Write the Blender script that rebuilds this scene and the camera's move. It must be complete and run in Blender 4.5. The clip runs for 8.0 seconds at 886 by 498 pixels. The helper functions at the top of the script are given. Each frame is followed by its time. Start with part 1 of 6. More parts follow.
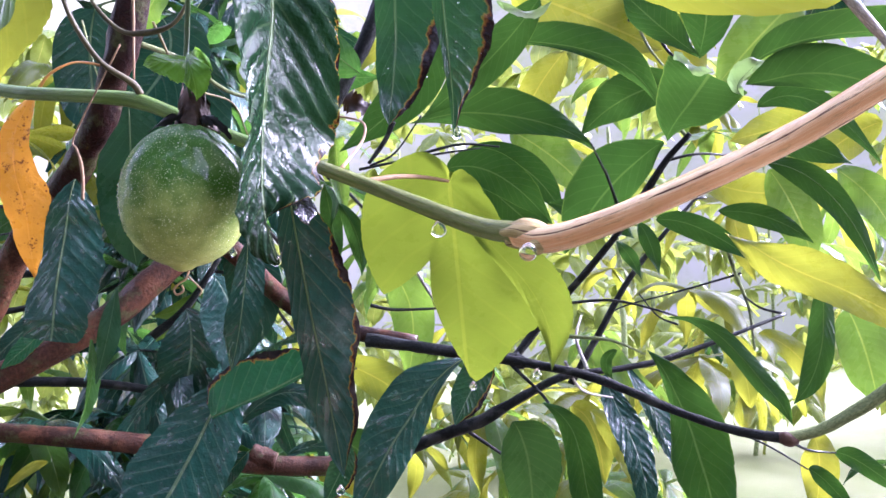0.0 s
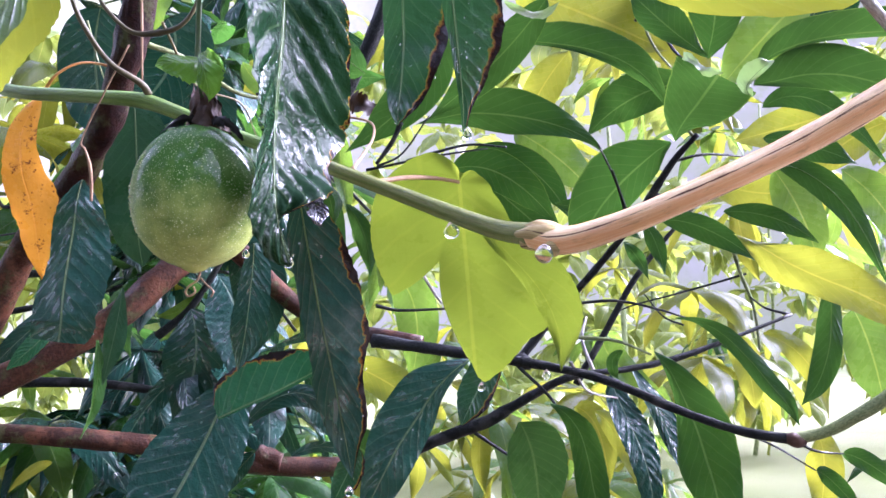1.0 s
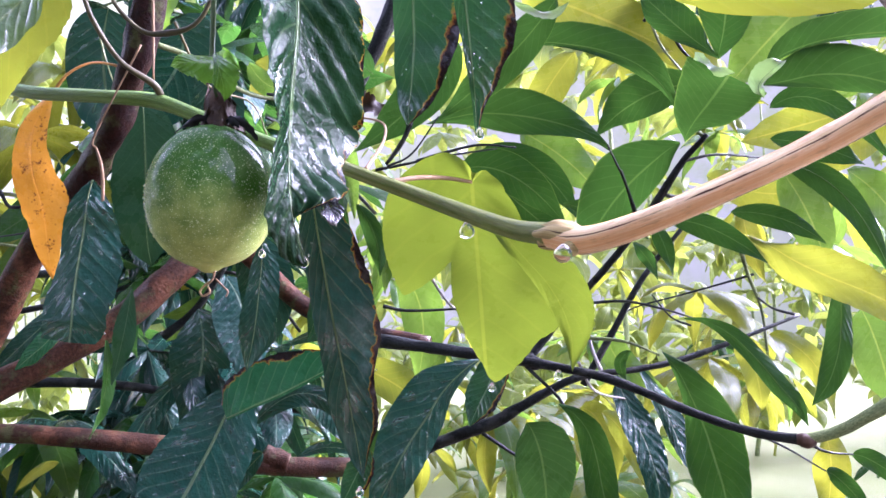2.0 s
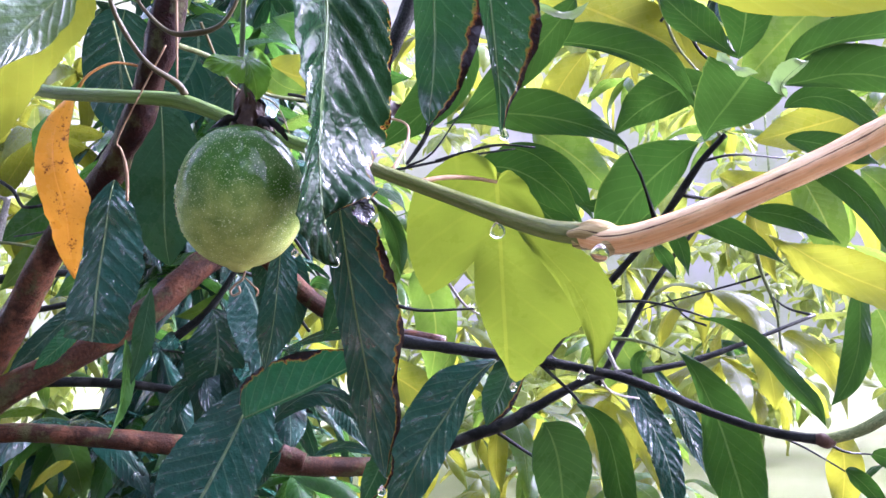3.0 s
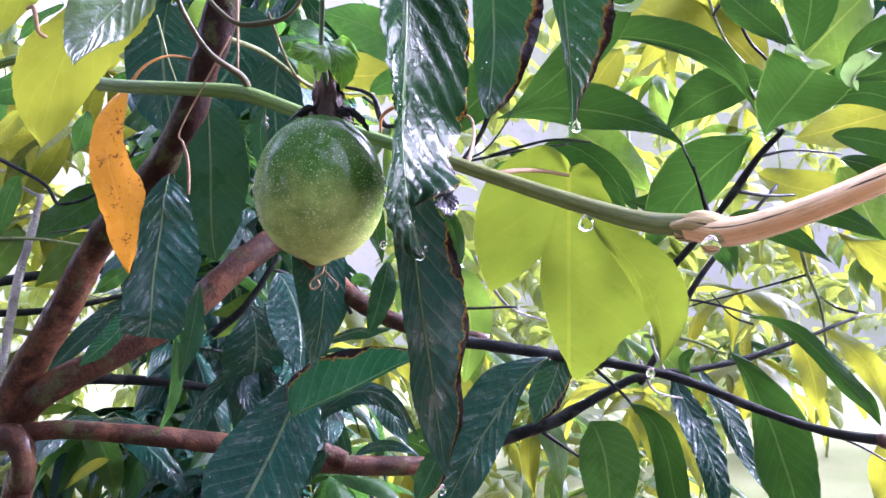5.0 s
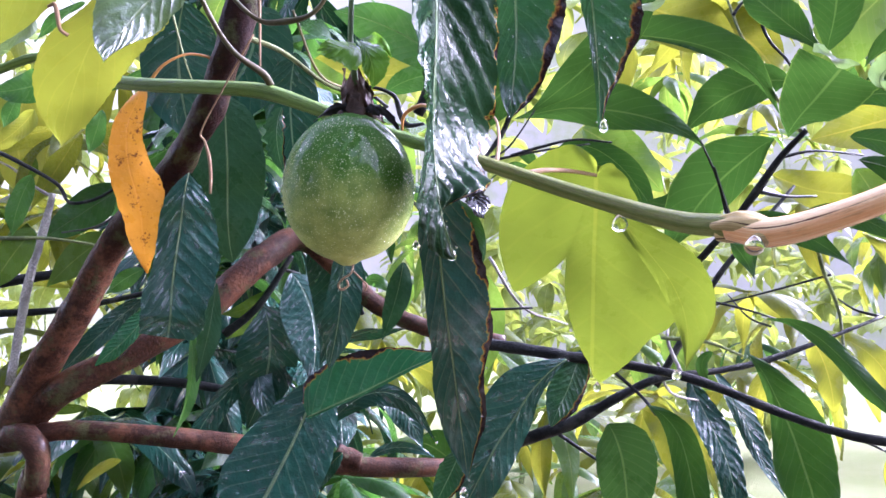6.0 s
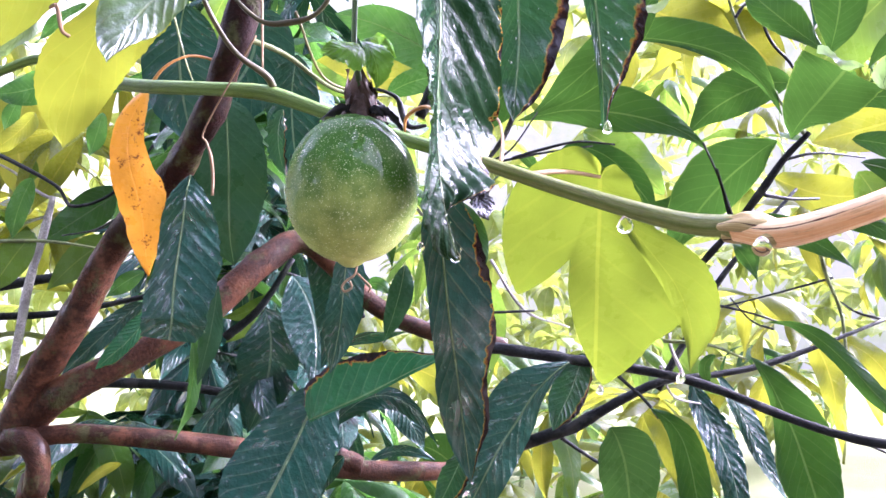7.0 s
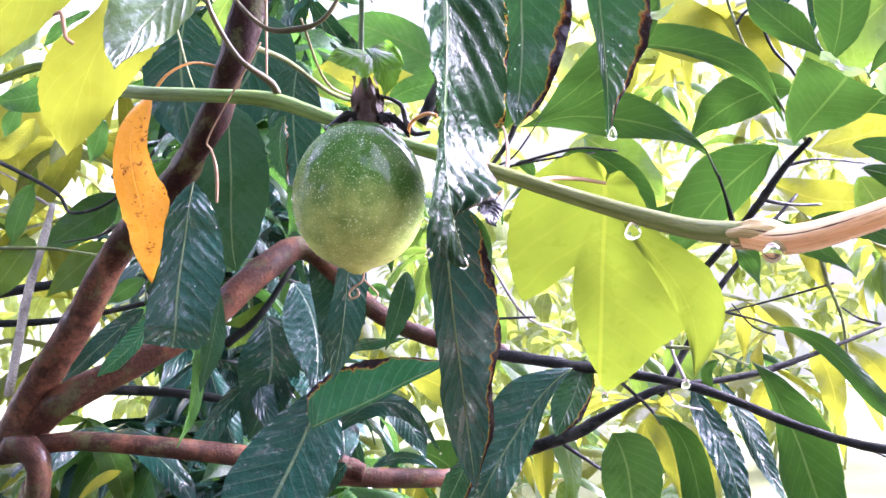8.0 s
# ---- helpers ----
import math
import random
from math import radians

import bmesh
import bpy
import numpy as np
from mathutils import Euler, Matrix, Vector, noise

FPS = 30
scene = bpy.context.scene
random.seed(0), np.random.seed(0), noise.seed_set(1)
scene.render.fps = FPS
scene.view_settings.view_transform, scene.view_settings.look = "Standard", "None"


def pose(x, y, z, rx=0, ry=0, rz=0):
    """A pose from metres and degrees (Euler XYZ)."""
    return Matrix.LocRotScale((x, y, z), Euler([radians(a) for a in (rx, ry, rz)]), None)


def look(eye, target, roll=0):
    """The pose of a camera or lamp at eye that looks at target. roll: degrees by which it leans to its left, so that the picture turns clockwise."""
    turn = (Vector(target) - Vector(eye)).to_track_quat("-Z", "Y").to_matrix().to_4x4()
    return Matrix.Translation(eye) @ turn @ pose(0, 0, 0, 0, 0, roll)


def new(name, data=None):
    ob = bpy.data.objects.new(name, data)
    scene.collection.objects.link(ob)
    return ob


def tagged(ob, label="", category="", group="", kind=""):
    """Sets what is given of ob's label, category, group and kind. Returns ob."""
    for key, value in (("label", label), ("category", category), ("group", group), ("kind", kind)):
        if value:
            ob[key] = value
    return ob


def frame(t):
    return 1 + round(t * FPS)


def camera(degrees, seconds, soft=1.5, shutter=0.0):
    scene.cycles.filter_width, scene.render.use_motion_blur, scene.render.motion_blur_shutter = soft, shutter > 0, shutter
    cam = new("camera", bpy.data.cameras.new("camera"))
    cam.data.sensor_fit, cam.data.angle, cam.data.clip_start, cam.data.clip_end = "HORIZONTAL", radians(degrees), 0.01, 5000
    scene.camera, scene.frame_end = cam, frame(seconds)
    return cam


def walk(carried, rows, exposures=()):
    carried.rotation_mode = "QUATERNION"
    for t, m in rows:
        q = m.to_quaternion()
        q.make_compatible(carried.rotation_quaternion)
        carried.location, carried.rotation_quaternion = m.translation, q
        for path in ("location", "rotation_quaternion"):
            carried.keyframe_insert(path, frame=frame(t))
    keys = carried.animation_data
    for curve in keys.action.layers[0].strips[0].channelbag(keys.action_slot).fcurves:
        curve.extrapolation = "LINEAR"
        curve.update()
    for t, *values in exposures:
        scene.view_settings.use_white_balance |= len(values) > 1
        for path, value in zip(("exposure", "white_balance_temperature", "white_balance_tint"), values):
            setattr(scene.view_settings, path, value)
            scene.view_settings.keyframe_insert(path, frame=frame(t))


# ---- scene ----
cam = camera(55.6, 8.0)
METRES, EYE, TILT, LEAN, TURN = 0.095, 1.5, 6.0, 0.0, 0.0
ROWS = [
    (0.0, 0.0, 0.0, 0.0, -0.0, 0.0, -0.0),
    (0.5, -0.0308, 0.0024, 0.0015, 0.01, -0.01, -0.01),
    (1.0, -0.0708, 0.012, 0.0088, -0.04, -0.02, -0.01),
    (1.2, -0.0886, 0.0135, 0.0085, -0.03, -0.01, -0.01),
    (2.3, -0.1775, 0.0168, 0.0036, 0.04, 0.04, -0.03),
    (2.5, -0.2045, 0.016, 0.0029, 0.06, 0.05, -0.03),
    (3.0, -0.2975, 0.005, 0.003, 0.19, 0.03, -0.05),
    (3.5, -0.4046, 0.0162, -0.0101, 0.13, 0.02, -0.04),
    (4.0, -0.5011, 0.0394, -0.0135, 0.19, -0.02, -0.03),
    (4.5, -0.599, 0.0697, -0.0339, 0.54, 0.04, -0.11),
    (4.7, -0.642, 0.083, -0.0352, 0.61, 0.05, -0.14),
    (5.8, -0.8535, 0.152, -0.0421, 0.87, 0.11, -0.36),
    (6.0, -0.8608, 0.1583, -0.0423, 0.88, 0.13, -0.37),
    (6.5, -0.8666, 0.1719, -0.042, 0.88, 0.27, -0.4),
    (7.0, -0.8862, 0.1836, -0.0544, 0.84, 0.39, -0.37),
    (7.5, -0.919, 0.1906, -0.0615, 0.73, 0.6, -0.3),
    (8.0, -0.9422, 0.1866, -0.0507, 0.62, 0.8, -0.26),
]
walk(cam, [(t, pose(0, 0, EYE, TILT, LEAN, TURN) @ pose(METRES * x, METRES * y, METRES * z, 90 + pitch, roll, yaw)) for t, x, y, z, yaw, pitch, roll in ROWS],
     exposures=[(0.0, 3.39, 5300, 41), (4.5, 3.45, 5300, 41), (6.0, 3.45, 5300, 41), (6.5, 3.56, 5300, 41), (7.0, 3.9, 5480, 43), (8.0, 4.05, 5530, 44)])

# ---- world and light ----
world = bpy.data.worlds.new("overcast_sky")
scene.world = world
world.use_nodes = True
wn, wl = world.node_tree.nodes, world.node_tree.links
sky = wn.new("ShaderNodeTexSky")
sky.sky_type = "NISHITA"
sky.sun_disc = False
sky.sun_elevation, sky.sun_rotation = radians(32), radians(66)
sky.dust_density, sky.air_density = 6.0, 1.0
pale = wn.new("ShaderNodeHueSaturation")
pale.inputs["Saturation"].default_value = 0.28
wl.new(sky.outputs[0], pale.inputs["Color"])
wl.new(pale.outputs[0], wn["Background"].inputs["Color"])
wn["Background"].inputs["Strength"].default_value = 0.15

sun = new("sun", bpy.data.lights.new("sun", "SUN"))
sun.data.energy, sun.data.angle, sun.data.color = 0.9, radians(30), (1.0, 0.98, 0.94)
sun.matrix_world = look((8.0, 3.5, 5.4 + 1.5), (0, 0, 1.5))


# ---- materials ----
class Nodes:
    """A node material in the making."""

    def __init__(self, name):
        self.mat = bpy.data.materials.new(name)
        self.mat.use_nodes = True
        self.tree = self.mat.node_tree
        self.shader = self.tree.nodes["Principled BSDF"]
        self.out = self.tree.nodes["Material Output"]

    def add(self, kind, **inputs):
        node = self.tree.nodes.new(kind)
        for key, value in inputs.items():
            self.put(node.inputs[key.replace("_", " ")], value)
        return node

    def put(self, socket, value):
        if isinstance(value, bpy.types.NodeSocket):
            self.tree.links.new(value, socket)
        else:
            socket.default_value = value

    def math(self, op, a, b=0.0, c=0.0):
        node = self.tree.nodes.new("ShaderNodeMath")
        node.operation = op
        for socket, value in zip(node.inputs, (a, b, c)):
            self.put(socket, value)
        return node.outputs[0]

    def step(self, x, lo, hi, a=0.0, b=1.0):
        node = self.tree.nodes.new("ShaderNodeMapRange")
        node.interpolation_type = "SMOOTHSTEP"
        for socket, value in zip(node.inputs, (x, lo, hi, a, b)):
            self.put(socket, value)
        return node.outputs[0]

    def mix(self, fac, a, b):
        node = self.tree.nodes.new("ShaderNodeMix")
        node.data_type = "RGBA"
        for socket, value in ((node.inputs[0], fac), (node.inputs[6], a), (node.inputs[7], b)):
            self.put(socket, value if isinstance(value, (float, int, bpy.types.NodeSocket)) else (*value[:3], 1))
        return node.outputs[2]

    def noise(self, scale, detail=3.0, coord=None, rough=0.5):
        node = self.add("ShaderNodeTexNoise", Scale=scale, Detail=detail, Roughness=rough)
        self.put(node.inputs["Vector"], coord or self.coords("Object"))
        return node.outputs["Fac"]

    def coords(self, which):
        return self.add("ShaderNodeTexCoord").outputs[which]

    def bump(self, height, strength, distance):
        return self.add("ShaderNodeBump", Height=height, Strength=strength, Distance=distance).outputs[0]


def leaf_material(name, green, vein, glow, share, rough=0.25, burnt=0.0, spots=0.0, veins=13.0, film=0.5, ribs=0.5, mid_w=0.05, vary=0.45, gloss=0.3, quilt=0.5, mid_glow=0.7, haze=0.0, ripple=0.0, shine=1.5, runoff=0.0, rim=0.0, streak=0.4, damp=0.07, fade=0.2, dry=0.0):
    """A leaf blade with midrib and side veins on its UV map (U across, V along); light comes through it in the colour glow."""
    n = Nodes(name)
    uv = n.add("ShaderNodeSeparateXYZ", Vector=n.coords("UV"))
    u, v = uv.outputs[0], uv.outputs[1]
    across = n.math("ABSOLUTE", n.math("MULTIPLY_ADD", u, 2.0, -1.0))
    ob = n.coords("Object")
    coarse, fine = n.noise(18.0, 3.0, ob), n.noise(260.0, 4.0, ob, 0.6)
    rand = n.add("ShaderNodeObjectInfo").outputs["Random"]
    isle = n.add("ShaderNodeNewGeometry").outputs["Random Per Island"]
    either = n.math("FRACT", n.math("ADD", rand, isle))
    line = n.math("FRACT", n.math("ADD", n.math("MULTIPLY_ADD", across, -2.6, n.math("MULTIPLY", v, veins)), n.math("MULTIPLY", coarse, 0.7)))
    side = n.step(n.math("ABSOLUTE", n.math("SUBTRACT", line, 0.5)), 0.035, 0.075, 1.0, 0.0)
    mid = n.step(across, mid_w * 0.45, mid_w, 1.0, 0.0)
    ribmask = n.math("MAXIMUM", mid, n.math("MULTIPLY", side, ribs))
    base = n.mix(n.step(coarse, 0.35, 0.7), green, [c * 0.7 for c in green])
    base = n.mix(n.math("MULTIPLY", fine, 0.35), base, [min(1, c * 1.5) for c in green])
    base = n.mix(n.math("MULTIPLY", either, vary), base, [green[0] * 1.7, green[1] * 1.35, green[2]])
    base = n.mix(n.math("MULTIPLY", ribmask, 0.75), base, vein)
    thru = n.mix(n.math("MULTIPLY", either, min(0.6, vary * 1.3)), glow, [glow[0] * 0.6, glow[1] * 0.75, glow[2] * 0.8])
    thru = n.mix(n.math("MULTIPLY", side, ribs), thru, [glow[0] * 1.5 + 0.008, glow[1] * 1.3, glow[2] * 1.6])
    thru = n.mix(n.math("MULTIPLY", mid, mid_glow), thru, [glow[0] * 1.9 + 0.015, glow[1] * 1.5 + 0.01, glow[2] * 2.2])
    thru = n.mix(n.math("MULTIPLY", n.step(coarse, 0.35, 0.7), 0.55), thru, [c * 0.62 for c in glow])
    if rim:
        margin = n.math("MULTIPLY", n.step(across, 0.95, 0.985), rim)
        base = n.mix(margin, base, vein)
        thru = n.mix(margin, thru, [glow[0] * 2.6 + 0.02, glow[1] * 1.8 + 0.02, glow[2] * 2])
    # grey residue and sheen on the lower blade, put into the base colour
    if haze:
        streaks = n.noise(26.0, 5.0, n.add("ShaderNodeMapping", Vector=ob, Scale=(1.0, 1.0, 0.45)).outputs[0], 0.65)
        residue_sheen = n.math("MULTIPLY", n.step(streaks, 0.42, 0.6), n.math("MULTIPLY", n.step(v, 0.36, 0.5), n.step(across, 0.75, 0.95, 1.0, 0.0)))
        base = n.mix(n.math("MULTIPLY", residue_sheen, haze), base, (0.09, 0.14, 0.14))
    if burnt:
        edge = n.math("ADD", n.math("MULTIPLY_ADD", n.noise(30.0, 5.0, ob, 0.65), 0.5, -0.26), u)
        ramp = n.add("ShaderNodeValToRGB", Fac=edge)
        els = ramp.color_ramp.elements
        els[0].position, els[0].color = 1 - burnt * 1.12, (0.16, 0.2, 0.02, 1)
        els[1].position, els[1].color = 1.0, (0.006, 0.004, 0.004, 1)
        for at, col in ((1 - burnt, (0.26, 0.13, 0.02, 1)), (1 - burnt * 0.9, (0.14, 0.045, 0.01, 1)), (1 - burnt * 0.76, (0.012, 0.006, 0.006, 1))):
            el = els.new(at)
            el.color = col
        hit = n.step(edge, 1 - burnt * 1.22, 1 - burnt * 1.05)
        base = n.mix(hit, base, ramp.outputs[0])
        thru = n.mix(hit, thru, (0.006, 0.003, 0.002))
    if spots:
        cell = n.add("ShaderNodeTexVoronoi", Scale=230.0, Vector=ob)
        dots = n.math("MULTIPLY", n.step(cell.outputs["Distance"], 0.1, 0.26, 1.0, 0.0), n.step(n.noise(60.0, 3.0, ob), 0.42, 0.6))
        base = n.mix(n.math("MULTIPLY", dots, spots), base, (0.12, 0.035, 0.008))
        blot = n.math("MULTIPLY", n.step(n.noise(75.0, 5.0, ob, 0.75), 0.57, 0.65), spots)
        base = n.mix(blot, base, (0.16, 0.05, 0.012))
        thru = n.mix(n.math("MAXIMUM", dots, blot), thru, (0.1, 0.03, 0.005))
    n.put(n.shader.inputs["Base Color"], base)
    n.put(n.shader.inputs["Specular IOR Level"], gloss)
    wet = n.step(n.noise(45.0, 4.0, ob, 0.6), 0.3, 0.75)
    n.put(n.shader.inputs["Roughness"], n.math("MULTIPLY_ADD", wet, -rough * 0.55, rough))
    drift = n.add("ShaderNodeCombineXYZ", X=n.math("MULTIPLY", across, 1.6), Y=n.math("MULTIPLY_ADD", across, -2.6, n.math("MULTIPLY", v, veins)), Z=n.math("MULTIPLY", either, 9.0)).outputs[0]
    sheet = n.math("ADD", n.math("MULTIPLY", n.noise(1.5, 4.0, drift, 0.65), streak), n.math("MULTIPLY", n.noise(32.0, 5.0, ob, 0.65), 1 - streak))
    if runoff:
        sheet = n.math("ADD", sheet, n.math("MULTIPLY", n.step(v, 0.3, 0.6), runoff))
    sheet = n.step(sheet, 0.565 + dry - fade / 2, 0.565 + dry + fade / 2)
    n.put(n.shader.inputs["Coat Weight"], n.math("MULTIPLY_ADD", sheet, film * (1 - damp), film * damp))
    n.put(n.shader.inputs["Coat Roughness"], 0.07)
    n.put(n.shader.inputs["Coat IOR"], shine)
    high = n.math("ADD", n.math("MULTIPLY", ribmask, 0.3), n.math("MULTIPLY", n.noise(130.0, 4.0, ob, 0.6), 1.3))
    pad = n.math("MULTIPLY", n.math("ABSOLUTE", n.math("SUBTRACT", line, 0.5)), 2.0)
    pad = n.math("SUBTRACT", 1.0, n.math("POWER", n.math("SUBTRACT", 1.0, pad), 2.2))
    high = n.math("ADD", high, n.math("MULTIPLY", pad, n.math("MULTIPLY_ADD", n.step(n.noise(34.0, 4.0, ob, 0.6), 0.38, 0.68), quilt, quilt * 0.15)))
    bump = n.bump(high, 0.7, 0.0012)
    n.put(n.shader.inputs["Normal"], bump)
    if ripple:
        patch = n.step(n.noise(16.0, 3.0, ob), 0.48, 0.62)
        beaded = n.math("ADD", n.math("ADD", high, n.math("MULTIPLY", pad, quilt * 0.5)), n.math("MULTIPLY", n.math("MULTIPLY", n.noise(210.0, 3.0, ob, 0.6), patch), ripple))
        n.put(n.shader.inputs["Coat Normal"], n.bump(beaded, 0.8, 0.0014))
    glass = n.add("ShaderNodeBsdfTranslucent", Color=thru)
    mixed = n.add("ShaderNodeMixShader", Fac=share)
    n.put(mixed.inputs[1], n.shader.outputs[0])
    n.put(mixed.inputs[2], glass.outputs[0])
    n.put(n.out.inputs["Surface"], mixed.outputs[0])
    return n.mat


def bark_material(name, dark, light, wet=0.35, grain=60.0, stretch=0.25, moss=0.0, bare=None, film=0.45):
    n = Nodes(name)
    ob = n.coords("UV")
    long = n.add("ShaderNodeMapping", Vector=ob, Scale=(6.0, 30.0 * stretch, 1.0)).outputs[0]
    streak = n.noise(4.0, 6.0, long, 0.65)
    blotch = n.noise(grain * 0.4, 3.0)
    fine = n.noise(grain * 6, 4.0, None, 0.7)
    col = n.mix(n.step(streak, 0.38, 0.66), dark, light)
    scale_ = n.noise(grain * 2.2, 5.0, None, 0.65)
    col = n.mix(n.math("MULTIPLY", n.step(blotch, 0.48, 0.6), 0.75), col, [c * 0.4 for c in dark])
    col = n.mix(n.math("MULTIPLY", n.step(scale_, 0.55, 0.66), 0.3), col, [min(1, c * 1.7) for c in light])
    col = n.mix(n.math("MULTIPLY", fine, 0.3), col, [min(1, c * 1.6) for c in light])
    if bare:
        col = n.mix(n.math("MULTIPLY", n.step(n.noise(26.0, 5.0, None, 0.68), 0.47, 0.6), 0.85), col, bare)
        col = n.mix(n.math("MULTIPLY", n.step(n.noise(38.0, 6.0, None, 0.7), 0.53, 0.64), 0.8), col, (0.05, 0.055, 0.02))
        col = n.mix(n.math("MULTIPLY", n.step(n.noise(70.0, 5.0, None, 0.75), 0.56, 0.66), 0.55), col, (0.006, 0.004, 0.004))
    if moss:
        col = n.mix(n.math("MULTIPLY", n.step(n.noise(grain * 0.7, 4.0), 0.55, 0.65), moss), col, (0.3, 0.3, 0.26))
    n.put(n.shader.inputs["Base Color"], col)
    n.put(n.shader.inputs["Roughness"], n.math("MULTIPLY_ADD", fine, 0.3, wet))
    n.put(n.shader.inputs["Specular IOR Level"], 0.08)
    n.put(n.shader.inputs["Coat Weight"], n.math("MULTIPLY", n.step(n.noise(grain * 0.5, 4.0, None, 0.6), 0.46, 0.62), film))
    n.put(n.shader.inputs["Coat Roughness"], 0.14)
    n.put(n.shader.inputs["Normal"], n.bump(n.math("ADD", n.math("ADD", n.math("MULTIPLY", streak, 1.5), n.math("MULTIPLY", scale_, 0.9)), n.math("MULTIPLY", fine, 0.4)), 0.8, 0.0014))
    return n.mat


def stem_material(name, body, stripe, crack, lines, depth, rough=0.35):
    """A vine's stem: fine fibres and stripes along it, and long dark splits. UV: U round, V along in decimetres."""
    n = Nodes(name)
    uv = n.coords("UV")
    u = n.add("ShaderNodeSeparateXYZ", Vector=uv).outputs[0]
    wob = n.noise(3.0, 4.0, uv)
    round_ = n.math("MULTIPLY_ADD", wob, 0.07, u)
    wave = n.math("SINE", n.math("MULTIPLY", round_, lines * 2 * math.pi))
    fibre = n.noise(1.0, 6.0, n.add("ShaderNodeMapping", Vector=uv, Scale=(70.0, 3.0, 1.0)).outputs[0], 0.7)
    flecks = n.noise(1.0, 5.0, n.add("ShaderNodeMapping", Vector=uv, Scale=(16.0, 9.0, 1.0)).outputs[0], 0.7)
    col = n.mix(n.step(n.math("ADD", n.math("MULTIPLY", wave, 0.12), fibre), 0.36, 0.66), body, stripe)
    col = n.mix(n.math("MULTIPLY", n.step(flecks, 0.52, 0.68), 0.5), col, [c * 0.55 for c in body])
    col = n.mix(n.math("MULTIPLY", n.step(fibre, 0.6, 0.75), 0.5), col, [min(1, c * 1.15 + 0.05) for c in stripe])
    width = n.math("MULTIPLY", n.step(n.noise(1.0, 4.0, n.add("ShaderNodeMapping", Vector=uv, Scale=(5.0, 2.2, 1.0)).outputs[0], 0.6), 0.38, 0.7), 0.075)
    off = n.math("ABSOLUTE", n.math("SUBTRACT", n.math("FRACT", n.math("MULTIPLY_ADD", round_, 4.0, 0.37)), 0.5))
    split = n.math("LESS_THAN", off, width)
    col = n.mix(n.math("MULTIPLY", split, depth), col, crack)
    n.put(n.shader.inputs["Base Color"], col)
    n.put(n.shader.inputs["Roughness"], n.math("MULTIPLY_ADD", flecks, 0.3, rough))
    n.put(n.shader.inputs["Specular IOR Level"], 0.2)
    n.put(n.shader.inputs["Coat Weight"], n.math("MULTIPLY", n.step(n.noise(9.0, 3.0, uv), 0.5, 0.65), 0.25))
    n.put(n.shader.inputs["Coat Roughness"], 0.08)
    n.put(n.shader.inputs["Normal"], n.bump(n.math("ADD", n.math("MULTIPLY", wave, 0.3), n.math("ADD", n.math("MULTIPLY", fibre, 1.4), n.math("ADD", flecks, n.math("MULTIPLY", split, -1.6 * depth)))), 0.7, 0.0009))
    return n.mat


def plain_material(name, colour, rough=0.5, vary=0.4, scale=80.0, thin=0.0, glow=None):
    n = Nodes(name)
    a, b = n.noise(scale, 4.0, None, 0.6), n.noise(scale * 0.15, 2.0)
    col = n.mix(n.math("MULTIPLY", n.step(a, 0.3, 0.75), vary), colour, [c * 0.5 for c in colour])
    col = n.mix(n.math("MULTIPLY", n.step(b, 0.4, 0.7), vary), col, [min(1, c * 1.35) for c in colour])
    n.put(n.shader.inputs["Base Color"], col)
    n.put(n.shader.inputs["Roughness"], rough)
    n.put(n.shader.inputs["Specular IOR Level"], 0.22)
    n.put(n.shader.inputs["Normal"], n.bump(a, 0.6, 0.0009))
    if thin:
        through_ = n.add("ShaderNodeBsdfTranslucent", Color=(*(glow or colour), 1))
        mixed = n.add("ShaderNodeMixShader", Fac=thin)
        n.put(mixed.inputs[1], n.shader.outputs[0])
        n.put(mixed.inputs[2], through_.outputs[0])
        n.put(n.out.inputs["Surface"], mixed.outputs[0])
    return n.mat


